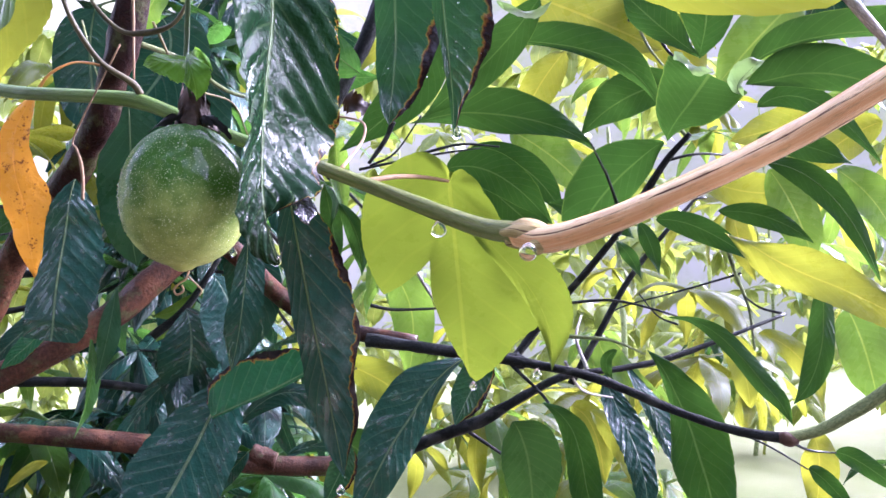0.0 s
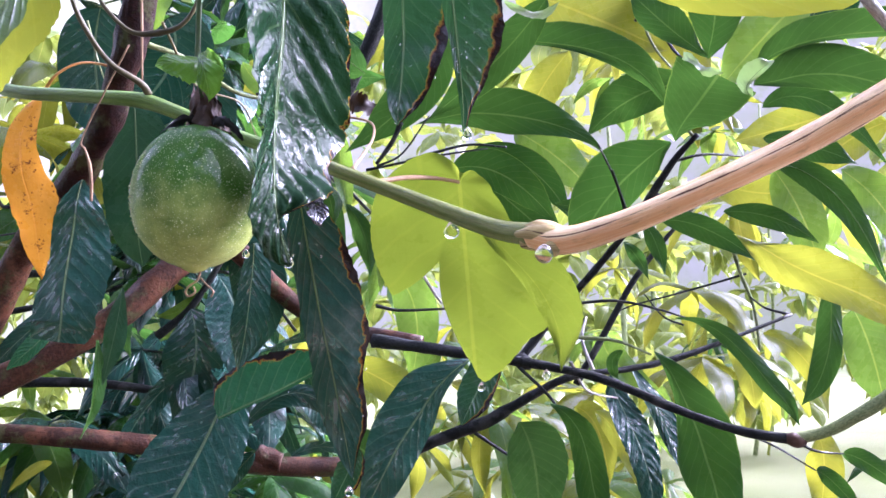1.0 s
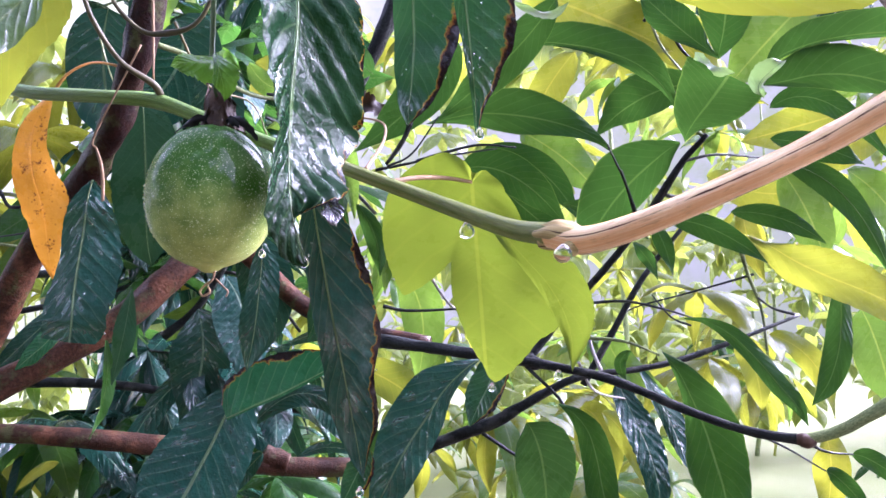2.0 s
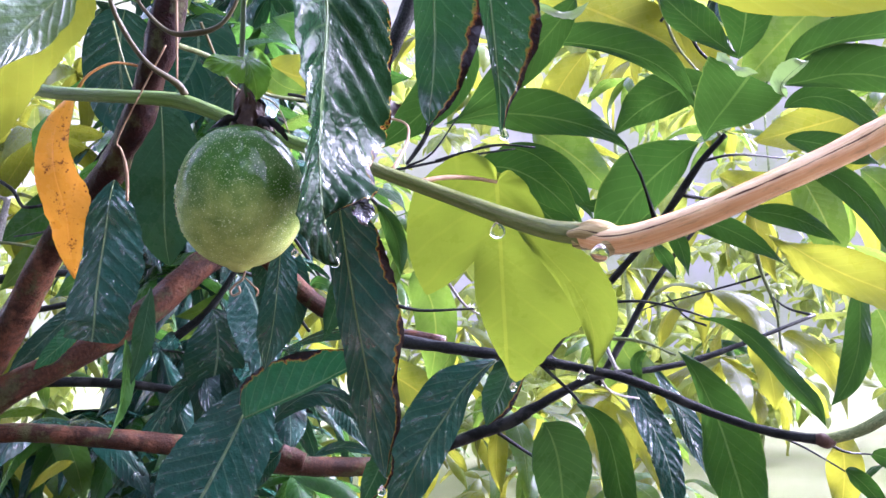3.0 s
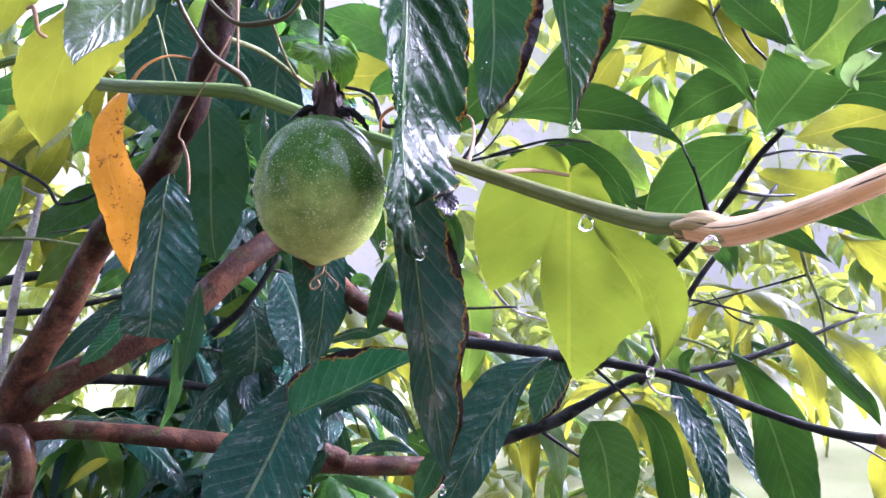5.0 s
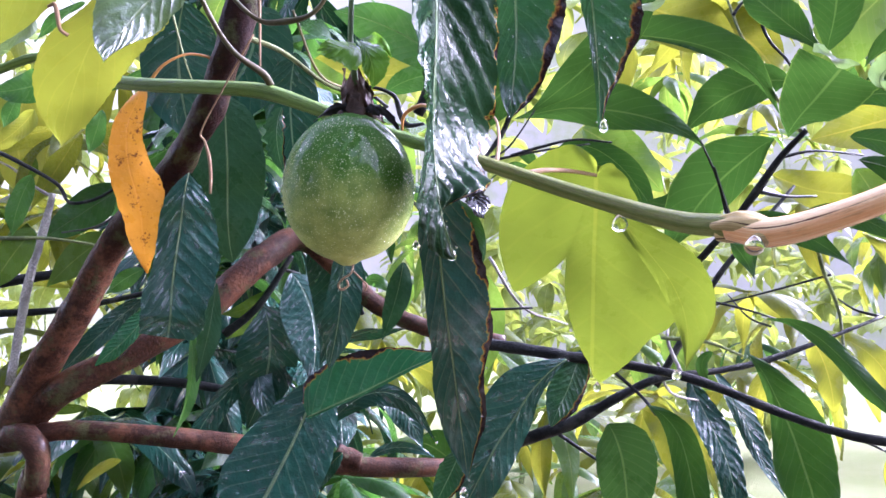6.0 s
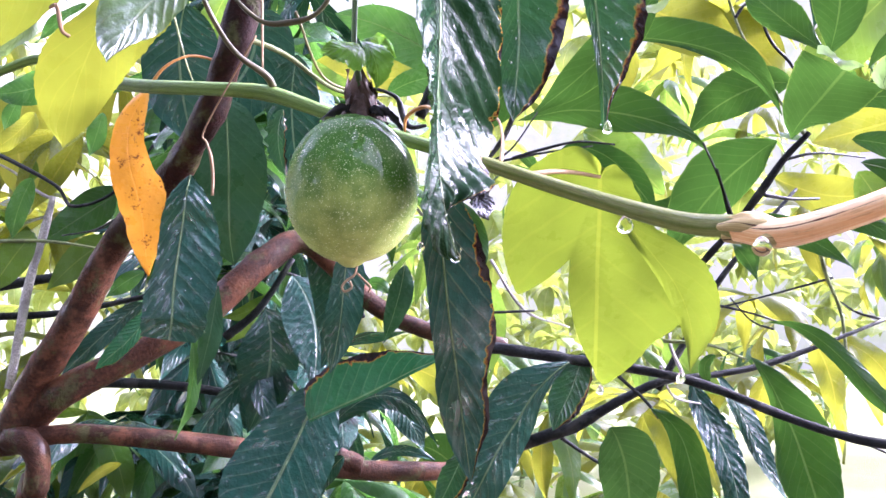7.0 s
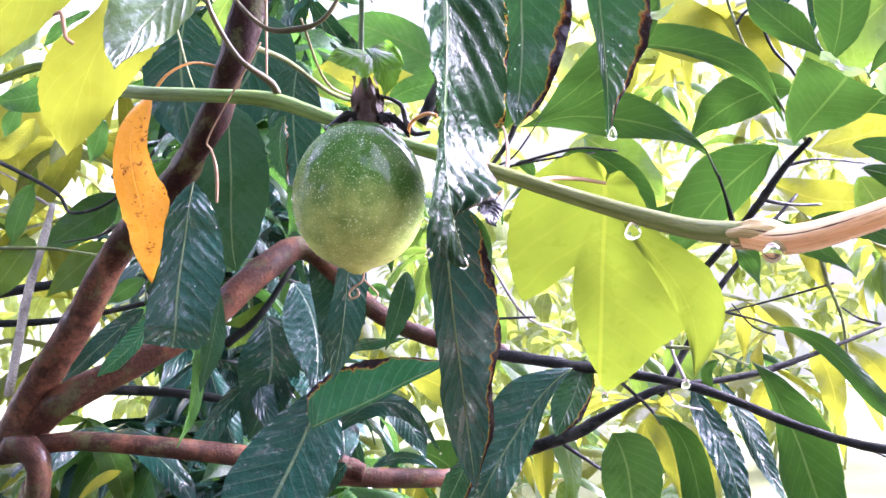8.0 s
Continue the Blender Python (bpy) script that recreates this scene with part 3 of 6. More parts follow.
tagged(part("backdrop", bm, PAINTED_HAZE), "pale far backdrop added to dim the sky, haze put into its colour", "backdrop", kind="structure")

# ---- the passion fruit ----
fruit = thing("passion_fruit", "unripe green passion fruit with pale specks, wet, hanging from the vine", "fruit")
FRUIT = Vector((-0.137, 0.442, 1.575))
fruit.location = FRUIT
WIDE, TALL = 0.0338, 0.0382
bm = bmesh.new()
N, K = 48, 64
rings = []
for i in range(N + 1):
    a = math.pi * i / N
    z = math.cos(a)
    r = math.sin(a) ** 0.96 * (1 - 0.03 * z)
    zz = z * TALL
    if z < -0.98:
        s = -(z + 0.98) / 0.02
        zz -= s * s * (3 - 2 * s) * 0.0022
    ring = []
    for k in range(K):
        g = 2 * math.pi * k / K
        d = Vector((math.cos(g), math.sin(g), z))
        bulge = 1 + 0.012 * noise.noise(d * 1.3) + 0.004 * noise.noise(d * 5)
        ring.append(bm.verts.new((WIDE * r * d.x * bulge, WIDE * r * d.y * bulge, zz * bulge)))
    rings.append(ring)
for ra, rb in zip(rings, rings[1:]):
    for k in range(K):
        bm.faces.new((ra[k], rb[k], rb[(k + 1) % K], ra[(k + 1) % K]))
bmesh.ops.remove_doubles(bm, verts=bm.verts, dist=1e-5)
bmesh.ops.recalc_face_normals(bm, faces=bm.faces)
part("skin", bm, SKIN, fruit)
top = Vector((0.0045, 0, TALL * 0.97))


for k in range(15):
    g = 2 * math.pi * k / 15 + 0.3
    out = Vector((math.cos(g), math.sin(g), 0))
    bm = bmesh.new()
    lean = Vector((-0.003 + 0.002 * math.sin(k * 5), 0, 0.022 + 0.005 * math.sin(k * 2.3)))
    blade(bm, top + out * (0.006 + 0.0035 * (k % 3)) + Vector((0, 0, -0.004)), top + out * 0.008 + Vector((-0.001, 0, 0.009)), top + out * 0.004 + lean, 0.0042, 0.0038,
          nv=14, nu=3, wave=0.0015, pleat=0.0005, veins=5, rag=0.5, full=0.5, seed=k * 1.7, front=out, fold=20, twist=50 * math.sin(k))
    part("calyx_scale", bm, HUSK, fruit, "withered brown calyx scale")
for k, (dx, dz) in enumerate(((-0.022, -0.004), (0.021, -0.008), (0.012, -0.002))):
    bm = bmesh.new()
    side = math.copysign(1, dx)
    blade(bm, top + Vector((side * 0.003, -0.005, 0.003)), top + Vector((dx * 0.55, -0.010, 0.002)), top + Vector((dx, -0.009, dz - 0.001)), 0.0026, 0.0024, nv=16, nu=3, wave=0.0012, rag=0.6, full=0.4, seed=20 + k, fold=25, twist=70)
    part("sepal", bm, BLACK, fruit, "blackened withered sepal")
STALK_TOP = Vector((-0.136, 0.432, 1.717)) - FRUIT
neck = Vector((-0.136, 0.434, 1.643)) - FRUIT
rod("stalk", [top + Vector((0, 0, 0.004)), neck, Vector((-0.137, 0.435, 1.661)) - FRUIT, STALK_TOP], [0.0022, 0.0016, 0.0014, 0.0016], PETIOLE, fruit, sides=8)
for line, wide_a, wide_b in (
        (((-0.1315, 0.4225, 1.6428), (-0.1349, 0.4118, 1.6386), (-0.1394, 0.4050, 1.6364), (-0.1447, 0.4041, 1.6351), (-0.1501, 0.4081, 1.6353)), (0.0060, 0.0104, 0.0088, 0.0042, 0.0003), (0.0022, 0.0055, 0.0066, 0.0044, 0.0003)),
        (((-0.1309, 0.4222, 1.6460), (-0.1260, 0.4050, 1.6367), (-0.1224, 0.3989, 1.6279), (-0.1212, 0.4006, 1.6217), (-0.1228, 0.4081, 1.6171)), (0.0028, 0.0075, 0.0094, 0.0061, 0.0003), (0.0015, 0.0030, 0.0052, 0.0045, 0.0003)),
        (((-0.1292, 0.4153, 1.6448), (-0.1206, 0.3978, 1.6391), (-0.1153, 0.3953, 1.6340), (-0.1131, 0.4008, 1.6300)), (0.0008, 0.0014, 0.0017, 0.0003), (0.0011, 0.0030, 0.0024, 0.0003))):
    bm = bmesh.new()
    blade(bm, None, None, None, 0, 0, line=[Vector(at) - FRUIT for at in line], wide_a=wide_a, wide_b=wide_b, nv=36, nu=6, wave=0.0016, pleat=0.0005, veins=6, teeth=0.16, fold=18, seed=wide_a[1] * 900)
    part("bract", bm, BRACT, fruit, "fresh green toothed bract")
foot = Vector((0.003, 0, -TALL))
bm = bmesh.new()
tube(bm, [foot + Vector((0, 0, -0.001)), foot + Vector((-0.001, -0.001, -0.006)), foot + Vector((-0.005, -0.001, -0.009)), foot + Vector((-0.0075, 0, -0.012)), foot + Vector((-0.006, 0, -0.0145)),
          foot + Vector((-0.0025, 0, -0.0125)), foot + Vector((-0.0035, 0, -0.0095))], [0.0006] * 7, sides=6)
tube(bm, [foot + Vector((0, 0, -0.005)), foot + Vector((0.004, 0, -0.009)), foot + Vector((0.007, 0, -0.012)), foot + Vector((0.006, 0, -0.015))], [0.0005] * 4, sides=6)
part("style", bm, TAN, fruit, "dried curled flower style")

# ---- the passion vine ----
vine = thing("passion_vine", "passion fruit vine with green and woody brown stem, wet", "vine")
rod("stem", [(-0.510, 0.695, 1.701), (-0.464, 0.687, 1.716), (-0.427, 0.682, 1.726), (-0.393, 0.673, 1.714), (-0.330, 0.619, 1.685), (-0.249, 0.571, 1.667), (-0.209, 0.558, 1.660), (-0.168, 0.538, 1.642), (-0.125, 0.515, 1.622), (-0.075, 0.489, 1.601)],
    [0.0036, 0.0036, 0.0040, 0.0044, 0.0050, 0.0047, 0.0054, 0.0044, 0.0042, 0.0040], STEM_GREEN, vine, "green striped vine stem", sides=16, ridges=5, ridge=0.035, rough=0.03)
rod("stem", [(-0.075, 0.489, 1.601), (-0.026, 0.454, 1.577), (0.016, 0.399, 1.553), (0.034, 0.363, 1.545)],
    [0.0040, 0.0043, 0.0047, 0.0051], STEM_OLIVE, vine, "olive brown vine stem", sides=16, ridges=5, ridge=0.035, rough=0.03)
rod("stem", [(0.033, 0.365, 1.545), (0.044, 0.350, 1.541), (0.065, 0.337, 1.546), (0.097, 0.326, 1.559), (0.135, 0.320, 1.577), (0.168, 0.310, 1.596), (0.203, 0.299, 1.618)],
    [0.0056, 0.0059, 0.0052, 0.0050, 0.0053, 0.0054, 0.0054], STEM_WOOD, vine, "woody tan vine stem split with dark cracks", sides=20, ridges=4, ridge=0.05, rough=0.06)
bm = bmesh.new()
tube(bm, [(0.029, 0.370, 1.546), (0.034, 0.362, 1.545), (0.039, 0.356, 1.543), (0.044, 0.352, 1.541)], [0.0046, 0.0057, 0.0058, 0.0052], sides=20, rough=0.5, per=6)
tube(bm, [(0.036, 0.352, 1.538), (0.040, 0.350, 1.538), (0.044, 0.352, 1.538)], [0.0015, 0.0040, 0.0015], sides=12, rough=0.3, per=5)
part("node", bm, STEM_KNOT, vine, "swollen knotty stem node")
rod("side_shoot", [(-0.205, 0.556, 1.664), (-0.209, 0.550, 1.670), (-0.225, 0.539, 1.680), (-0.238, 0.532, 1.698), (-0.246, 0.525, 1.718), (-0.250, 0.517, 1.745)], [0.0026, 0.0024, 0.0018, 0.0016, 0.0017, 0.0015], SHOOT, vine, sides=10, rough=0.22)
rod("side_shoot", [(-0.238, 0.528, 1.742), (-0.227, 0.525, 1.716), (-0.207, 0.522, 1.696), (-0.189, 0.518, 1.693), (-0.171, 0.512, 1.696), (-0.159, 0.506, 1.710), (-0.152, 0.498, 1.736)], [0.0011, 0.0012, 0.0015, 0.0021, 0.0014, 0.0012, 0.0012], SHOOT, vine, sides=10, rough=0.25)
rod("tendril", [(-0.219, 0.568, 1.760), (-0.218, 0.572, 1.721), (-0.217, 0.574, 1.680)], 0.0012, TAN, vine, "dry tan tendril", sides=6)
rod("tendril", [(-0.213, 0.537, 1.692), (-0.234, 0.550, 1.662), (-0.252, 0.562, 1.635), (-0.250, 0.563, 1.628), (-0.247, 0.564, 1.618), (-0.246, 0.566, 1.606), (-0.246, 0.567, 1.593)], [0.0007, 0.0006, 0.0006, 0.0008, 0.0012, 0.0012, 0.0010], TAN, vine, "dry tan tendril", sides=6)
rod("tendril", [(-0.082, 0.606, 1.663), (-0.058, 0.587, 1.653), (-0.054, 0.559, 1.634), (-0.058, 0.492, 1.603), (-0.060, 0.485, 1.598)], [0.0008, 0.0009, 0.001, 0.0012, 0.0016], TAN, vine, "dry curved tendril", sides=6)
rod("tendril", [(-0.183, 0.512, 1.698), (-0.171, 0.545, 1.668), (-0.151, 0.586, 1.667), (-0.139, 0.588, 1.643)], 0.0009, TENDRIL, vine, sides=6)
rod("leaf_stalk", [(-0.048, 0.493, 1.592), (-0.029, 0.508, 1.598), (-0.012, 0.520, 1.600), (0.004, 0.523, 1.598)], 0.0017, TAN, vine, "reddish leaf stalk", sides=6)

# the three-lobed leaf, lit from behind
bm = bmesh.new()
uv = bm.loops.layers.uv.verify()
centre = Vector((0.004, 0.525, 1.598))
right = (Vector((0.077, 0.525, 1.598)) - centre) / 205
down = Vector((0.023, 0.647, 1.465)) - centre - 43 * right
down /= 358
angles = np.radians([-180, -120, -106, -83, -60, -36, -24, -20.5, -17.5, -12.7, -4.8, 4.5, 7, 14.5, 26.7, 34, 44, 49, 53, 60, 75, 110, 150, 180])
reach = [14, 78, 102, 152, 192, 228, 160, 142, 128, 182, 239, 319, 362, 339, 300, 300, 290, 255, 165, 105, 62, 36, 18, 14]
NR, NA = 12, 180
grid = []
for k in range(NA):
    g = -math.pi + 2 * math.pi * k / NA
    r = float(np.interp(g, angles, reach))
    r *= 1 + 0.012 * ((k * 1.5 % 1) - 0.5)
    col = []
    for i in range(1, NR + 1):
        q = r * i / NR
        x, y = q * math.sin(g), q * math.cos(g)
        lift = 0.006 * noise.noise((x / 90, y / 90, 2)) + 0.0025 * math.cos(g * 7) * (i / NR) ** 2
        col.append(bm.verts.new(centre + right * x + down * y + Vector((0, lift, 0))))
    grid.append(col)
hub = bm.verts.new(centre)
for k in range(NA):
    a, b = grid[k], grid[(k + 1) % NA]
    bm.faces.new((hub, a[0], b[0]))
    for i in range(NR - 1):
        bm.faces.new((a[i], a[i + 1], b[i + 1], b[i]))
for face in bm.faces:
    for loop in face.loops:
        d = loop.vert.co - centre
        x, y = d.dot(right) / right.length_squared, d.dot(down) / down.length_squared
        loop[uv].uv = (0.5 + (x - 0.12 * y) / 440, max(0, y) / 380)
blade(bm, None, None, None, 0, 0, line=[(0.0110, 0.5125, 1.5763), (0.0246, 0.5223, 1.5630), (0.0390, 0.5340, 1.5495), (0.0549, 0.5500, 1.5343), (0.0672, 0.5682, 1.5172), (0.0750, 0.5874, 1.4989), (0.0784, 0.6070, 1.4768)],
      wide_a=(0.0021, 0.0093, 0.0173, 0.0229, 0.0207, 0.0128, 0.0004), wide_b=(0.0015, 0.0040, 0.0060, 0.0080, 0.0075, 0.0045, 0.0004), nv=50, nu=6, wave=0.002, pleat=0.0003, teeth=0.05, seed=3, front=(0, -0.74, -0.68))
lobed = part("leaf", bm, VINE, vine, "large yellow-green three-lobed leaf lit from behind")
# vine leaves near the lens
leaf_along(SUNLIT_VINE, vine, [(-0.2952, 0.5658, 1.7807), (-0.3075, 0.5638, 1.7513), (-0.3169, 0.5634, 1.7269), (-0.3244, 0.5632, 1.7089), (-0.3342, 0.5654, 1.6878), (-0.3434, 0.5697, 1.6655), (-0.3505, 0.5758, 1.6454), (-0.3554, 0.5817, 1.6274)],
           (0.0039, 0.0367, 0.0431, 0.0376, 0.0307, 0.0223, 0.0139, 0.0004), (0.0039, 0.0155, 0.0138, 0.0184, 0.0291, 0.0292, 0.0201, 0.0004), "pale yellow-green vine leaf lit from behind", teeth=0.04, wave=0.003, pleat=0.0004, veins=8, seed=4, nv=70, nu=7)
leaf_along(WET_VINE, vine, [(-0.2118, 0.4019, 1.6820), (-0.2222, 0.3987, 1.6635), (-0.2278, 0.3947, 1.6540), (-0.2322, 0.3905, 1.6452), (-0.2362, 0.3865, 1.6355), (-0.2390, 0.3824, 1.6266), (-0.2402, 0.3782, 1.6194)],
           (0.0011, 0.0118, 0.0122, 0.0110, 0.0062, 0.0031, 0.0003), (0.0022, 0.0148, 0.0191, 0.0184, 0.0135, 0.0072, 0.0003), "folded wet shiny vine leaf", wave=0.003, seed=5, nv=50, nu=6, veins=8, rag=0.05, front=(0.45, -0.85, 0.3))
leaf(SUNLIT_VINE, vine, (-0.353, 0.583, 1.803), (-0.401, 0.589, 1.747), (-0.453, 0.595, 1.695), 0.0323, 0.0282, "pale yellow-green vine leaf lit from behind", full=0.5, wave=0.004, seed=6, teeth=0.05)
leaf(WET_GLEAM, vine, (-0.398, 0.611, 1.735), (-0.408, 0.613, 1.719), (-0.428, 0.614, 1.705), 0.0083, 0.0092, "pale wet leaf, its gloss put into the colour", seed=105, wave=0.004)
leaf(MID, vine, (-0.345, 0.582, 1.732), (-0.364, 0.583, 1.719), (-0.380, 0.585, 1.704), 0.0032, 0.0056, "narrow folded green leaf", seed=106)
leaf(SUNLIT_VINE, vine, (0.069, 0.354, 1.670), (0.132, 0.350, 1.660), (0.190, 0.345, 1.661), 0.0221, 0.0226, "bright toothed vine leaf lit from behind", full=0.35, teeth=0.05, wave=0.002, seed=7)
rod("side_shoot", [(0.159, 0.331, 1.648), (0.173, 0.333, 1.631), (0.194, 0.336, 1.608)], 0.0026, GREY_BARK, vine, "grey-brown vine shoot", sides=10, rough=0.2)
rod("tendril", [(-0.353, 0.548, 1.715), (-0.347, 0.545, 1.715), (-0.345, 0.546, 1.706), (-0.344, 0.548, 1.699), (-0.340, 0.551, 1.696)], [0.001, 0.0017, 0.0017, 0.0013, 0.0014], TAN, vine, "dry brown curled tendril", sides=8, rough=0.3)

# ---- the mango tree ----
tree = thing("mango_tree", "mango tree with red-brown limbs and long wet leaves", "tree")
rod("limb", [(-0.524, 0.865, 1.407), (-0.498, 0.850, 1.454), (-0.447, 0.823, 1.521), (-0.403, 0.797, 1.587), (-0.343, 0.743, 1.629)],
    [0.0192, 0.0162, 0.0153, 0.0143, 0.0129], RED_BARK, tree, sides=18, rough=0.14)
rod("limb", [(-0.357, 0.758, 1.622), (-0.330, 0.734, 1.639), (-0.304, 0.707, 1.664), (-0.286, 0.689, 1.684), (-0.274, 0.678, 1.709), (-0.259, 0.662, 1.741), (-0.237, 0.643, 1.822)],
    [0.0131, 0.0133, 0.0119, 0.0130, 0.0115, 0.0131, 0.0124], MAROON_BARK, tree, "dark maroon limb, wet", sides=18, rough=0.2)
rod("limb", [(-0.519, 0.865, 1.407), (-0.470, 0.851, 1.446), (-0.398, 0.858, 1.484), (-0.337, 0.875, 1.528), (-0.287, 0.900, 1.581), (-0.246, 0.928, 1.604), (-0.177, 0.946, 1.541), (-0.114, 0.940, 1.510), (-0.029, 0.923, 1.494)],
    [0.0169, 0.0156, 0.0136, 0.0150, 0.0150, 0.0124, 0.0106, 0.0093, 0.0085], RED_BARK, tree, sides=14, rough=0.12)
rod("limb", [(-0.515, 0.856, 1.398), (-0.479, 0.851, 1.404), (-0.442, 0.856, 1.405), (-0.375, 0.873, 1.398), (-0.310, 0.901, 1.387), (-0.206, 0.935, 1.363), (-0.113, 0.968, 1.356), (-0.077, 0.988, 1.355)],
    [0.0112, 0.0094, 0.0095, 0.0102, 0.0111, 0.0109, 0.0106, 0.0089], RED_BARK, tree, sides=14, rough=0.12)
rod("limb", [(-0.574, 0.872, 1.383), (-0.548, 0.866, 1.392), (-0.516, 0.858, 1.398), (-0.490, 0.851, 1.400)],
    [0.0136, 0.0136, 0.0134, 0.0111], RED_BARK, tree, sides=14, rough=0.14)
rod("trunk", [(-0.520, 0.856, 1.401), (-0.496, 0.846, 1.397), (-0.487, 0.843, 1.380), (-0.491, 0.851, 1.354), (-0.503, 0.866, 1.314), (-0.501, 0.861, 0.899), (-0.527, 0.894, 0.407), (-0.539, 0.919, -0.099)],
    [0.0145, 0.0143, 0.0115, 0.0121, 0.0145, 0.0273, 0.0383, 0.0491], RED_BARK, tree, sides=16, rough=0.12)
rod("branch", [(-0.081, 0.905, 1.497), (-0.026, 0.886, 1.490), (0.027, 0.867, 1.482), (0.082, 0.847, 1.475), (0.150, 0.819, 1.460), (0.215, 0.781, 1.432), (0.260, 0.748, 1.418), (0.291, 0.728, 1.415)],
    [0.0073, 0.0065, 0.0058, 0.0051, 0.0046, 0.0041, 0.0040, 0.0048], DARK_BARK, tree, "wet blackish branch", sides=12, rough=0.28)
rod("branch", [(0.287, 0.729, 1.414), (0.318, 0.722, 1.422), (0.342, 0.710, 1.438), (0.364, 0.698, 1.456), (0.407, 0.664, 1.499)], [0.0048, 0.0048, 0.0056, 0.0060, 0.0062], GREEN_TWIG, tree, "grey-green branch tip", sides=12, rough=0.15)
rod("branch", [(-0.059, 0.949, 1.365), (-0.015, 0.937, 1.388), (0.040, 0.914, 1.411), (0.087, 0.901, 1.439), (0.128, 0.889, 1.460), (0.189, 0.898, 1.467), (0.246, 0.907, 1.479), (0.310, 0.915, 1.501), (0.379, 0.932, 1.526)],
    [0.0073, 0.0070, 0.0067, 0.0051, 0.0038, 0.0033, 0.0033, 0.0024, 0.0019], DARK_BARK, tree, "wet dark branch", sides=12, rough=0.28)
rod("branch", [(0.070, 0.867, 1.475), (0.102, 0.863, 1.516), (0.136, 0.818, 1.559), (0.163, 0.784, 1.596), (0.182, 0.751, 1.628), (0.198, 0.733, 1.656), (0.216, 0.720, 1.677)],
    [0.0046, 0.0043, 0.0036, 0.0032, 0.0036, 0.0030, 0.0024], DARK_BARK, tree, "wet blackish branch", sides=12, rough=0.25)
rod("branch", [(0.152, 1.011, 1.445), (0.186, 1.005, 1.505), (0.219, 0.999, 1.565), (0.260, 0.993, 1.619), (0.320, 1.006, 1.682)], [0.0044, 0.0040, 0.0037, 0.0027, 0.0020], DARK_BARK, tree, "grey branch", sides=10, rough=0.12)
rod("branch", [(-0.051, 0.863, 1.896), (-0.077, 0.870, 1.829), (-0.098, 0.875, 1.784), (-0.123, 0.880, 1.733)], 0.0097, DARK_BARK, tree, "dark branch", sides=10, rough=0.12)
rod("branch", [(-0.722, 1.228, 1.428), (-0.695, 1.211, 1.572), (-0.672, 1.202, 1.653), (-0.660, 1.196, 1.701)], [0.0066, 0.0064, 0.0058, 0.0046], GREY_BARK, tree, "pale grey lichen-spotted twig", sides=10, rough=0.25)
rod("twig", [(-0.661, 1.197, 1.696), (-0.686, 1.195, 1.710), (-0.715, 1.192, 1.734), (-0.744, 1.190, 1.749)], 0.0025, GREY_BARK, tree, sides=7, rough=0.2)
rod("branch", [(-0.841, 1.311, 1.570), (-0.684, 1.309, 1.596), (-0.543, 1.260, 1.598)], 0.0085, DARK_BARK, tree, "dark branch", sides=8, rough=0.12)
rod("branch", [(-0.841, 1.315, 1.530), (-0.684, 1.316, 1.540), (-0.484, 1.263, 1.577)], 0.0062, DARK_BARK, tree, "dark branch", sides=8, rough=0.12)
rod("branch", [(-0.740, 1.138, 1.759), (-0.693, 1.141, 1.740), (-0.631, 1.145, 1.706), (-0.608, 1.149, 1.679), (-0.546, 1.147, 1.704), (-0.477, 1.137, 1.793)], 0.0030, DARK_BARK, tree, "dark twig", sides=8, rough=0.12)
rod("branch", [(-0.570, 1.127, 1.442), (-0.459, 1.129, 1.439), (-0.352, 1.152, 1.423), (-0.212, 1.187, 1.399)], 0.0067, DARK_BARK, tree, "dark branch", sides=8, rough=0.12)
rod("branch", [(-0.385, 1.122, 1.502), (-0.341, 1.118, 1.539), (-0.297, 1.111, 1.605)], 0.0059, DARK_BARK, tree, "dark twig", sides=8)
rod("twig", [(0.134, 0.921, 1.537), (0.181, 0.911, 1.540), (0.222, 0.902, 1.531), (0.258, 0.903, 1.520)], 0.0017, DARK_BARK, tree, sides=6)
rod("twig", [(-0.082, 0.951, 1.536), (-0.054, 0.952, 1.531), (0.004, 0.952, 1.533)], 0.0022, DARK_BARK, tree, sides=6)
rod("twig", [(0.198, 0.733, 1.656), (0.230, 0.737, 1.663), (0.286, 0.767, 1.666)], 0.0014, DARK_BARK, tree, sides=6)
rod("twig", [(0.257, 0.750, 1.418), (0.283, 0.744, 1.406), (0.311, 0.731, 1.388)], 0.0012, DARK_BARK, tree, sides=6)
rod("twig", [(0.292, 0.728, 1.414), (0.313, 0.734, 1.404), (0.342, 0.745, 1.400)], 0.0014, DARK_BARK, tree, sides=6)
rod("twig", [(0.334, 0.984, 1.611), (0.347, 0.997, 1.578), (0.364, 1.002, 1.535), (0.371, 1.007, 1.485)], 0.0027, GREEN_TWIG, tree, sides=6)
rod("twig", [(0.355, 0.998, 1.576), (0.320, 1.019, 1.565), (0.274, 1.030, 1.552), (0.214, 1.042, 1.534), (0.186, 1.005, 1.505)], 0.0014, DARK_BARK, tree, sides=6)
rod("twig", [(-0.061, 0.689, 1.642), (-0.040, 0.688, 1.653), (-0.018, 0.685, 1.684)], 0.0010, DARK_BARK, tree, sides=6)
rod("twig", [(-0.072, 0.709, 1.643), (-0.012, 0.717, 1.657), (0.033, 0.727, 1.666)], 0.0012, DARK_BARK, tree, sides=6)
rod("twig", [(0.071, 0.848, 1.470), (0.097, 0.830, 1.444), (0.105, 0.812, 1.429)], 0.0019, DARK_BARK, tree, sides=6)
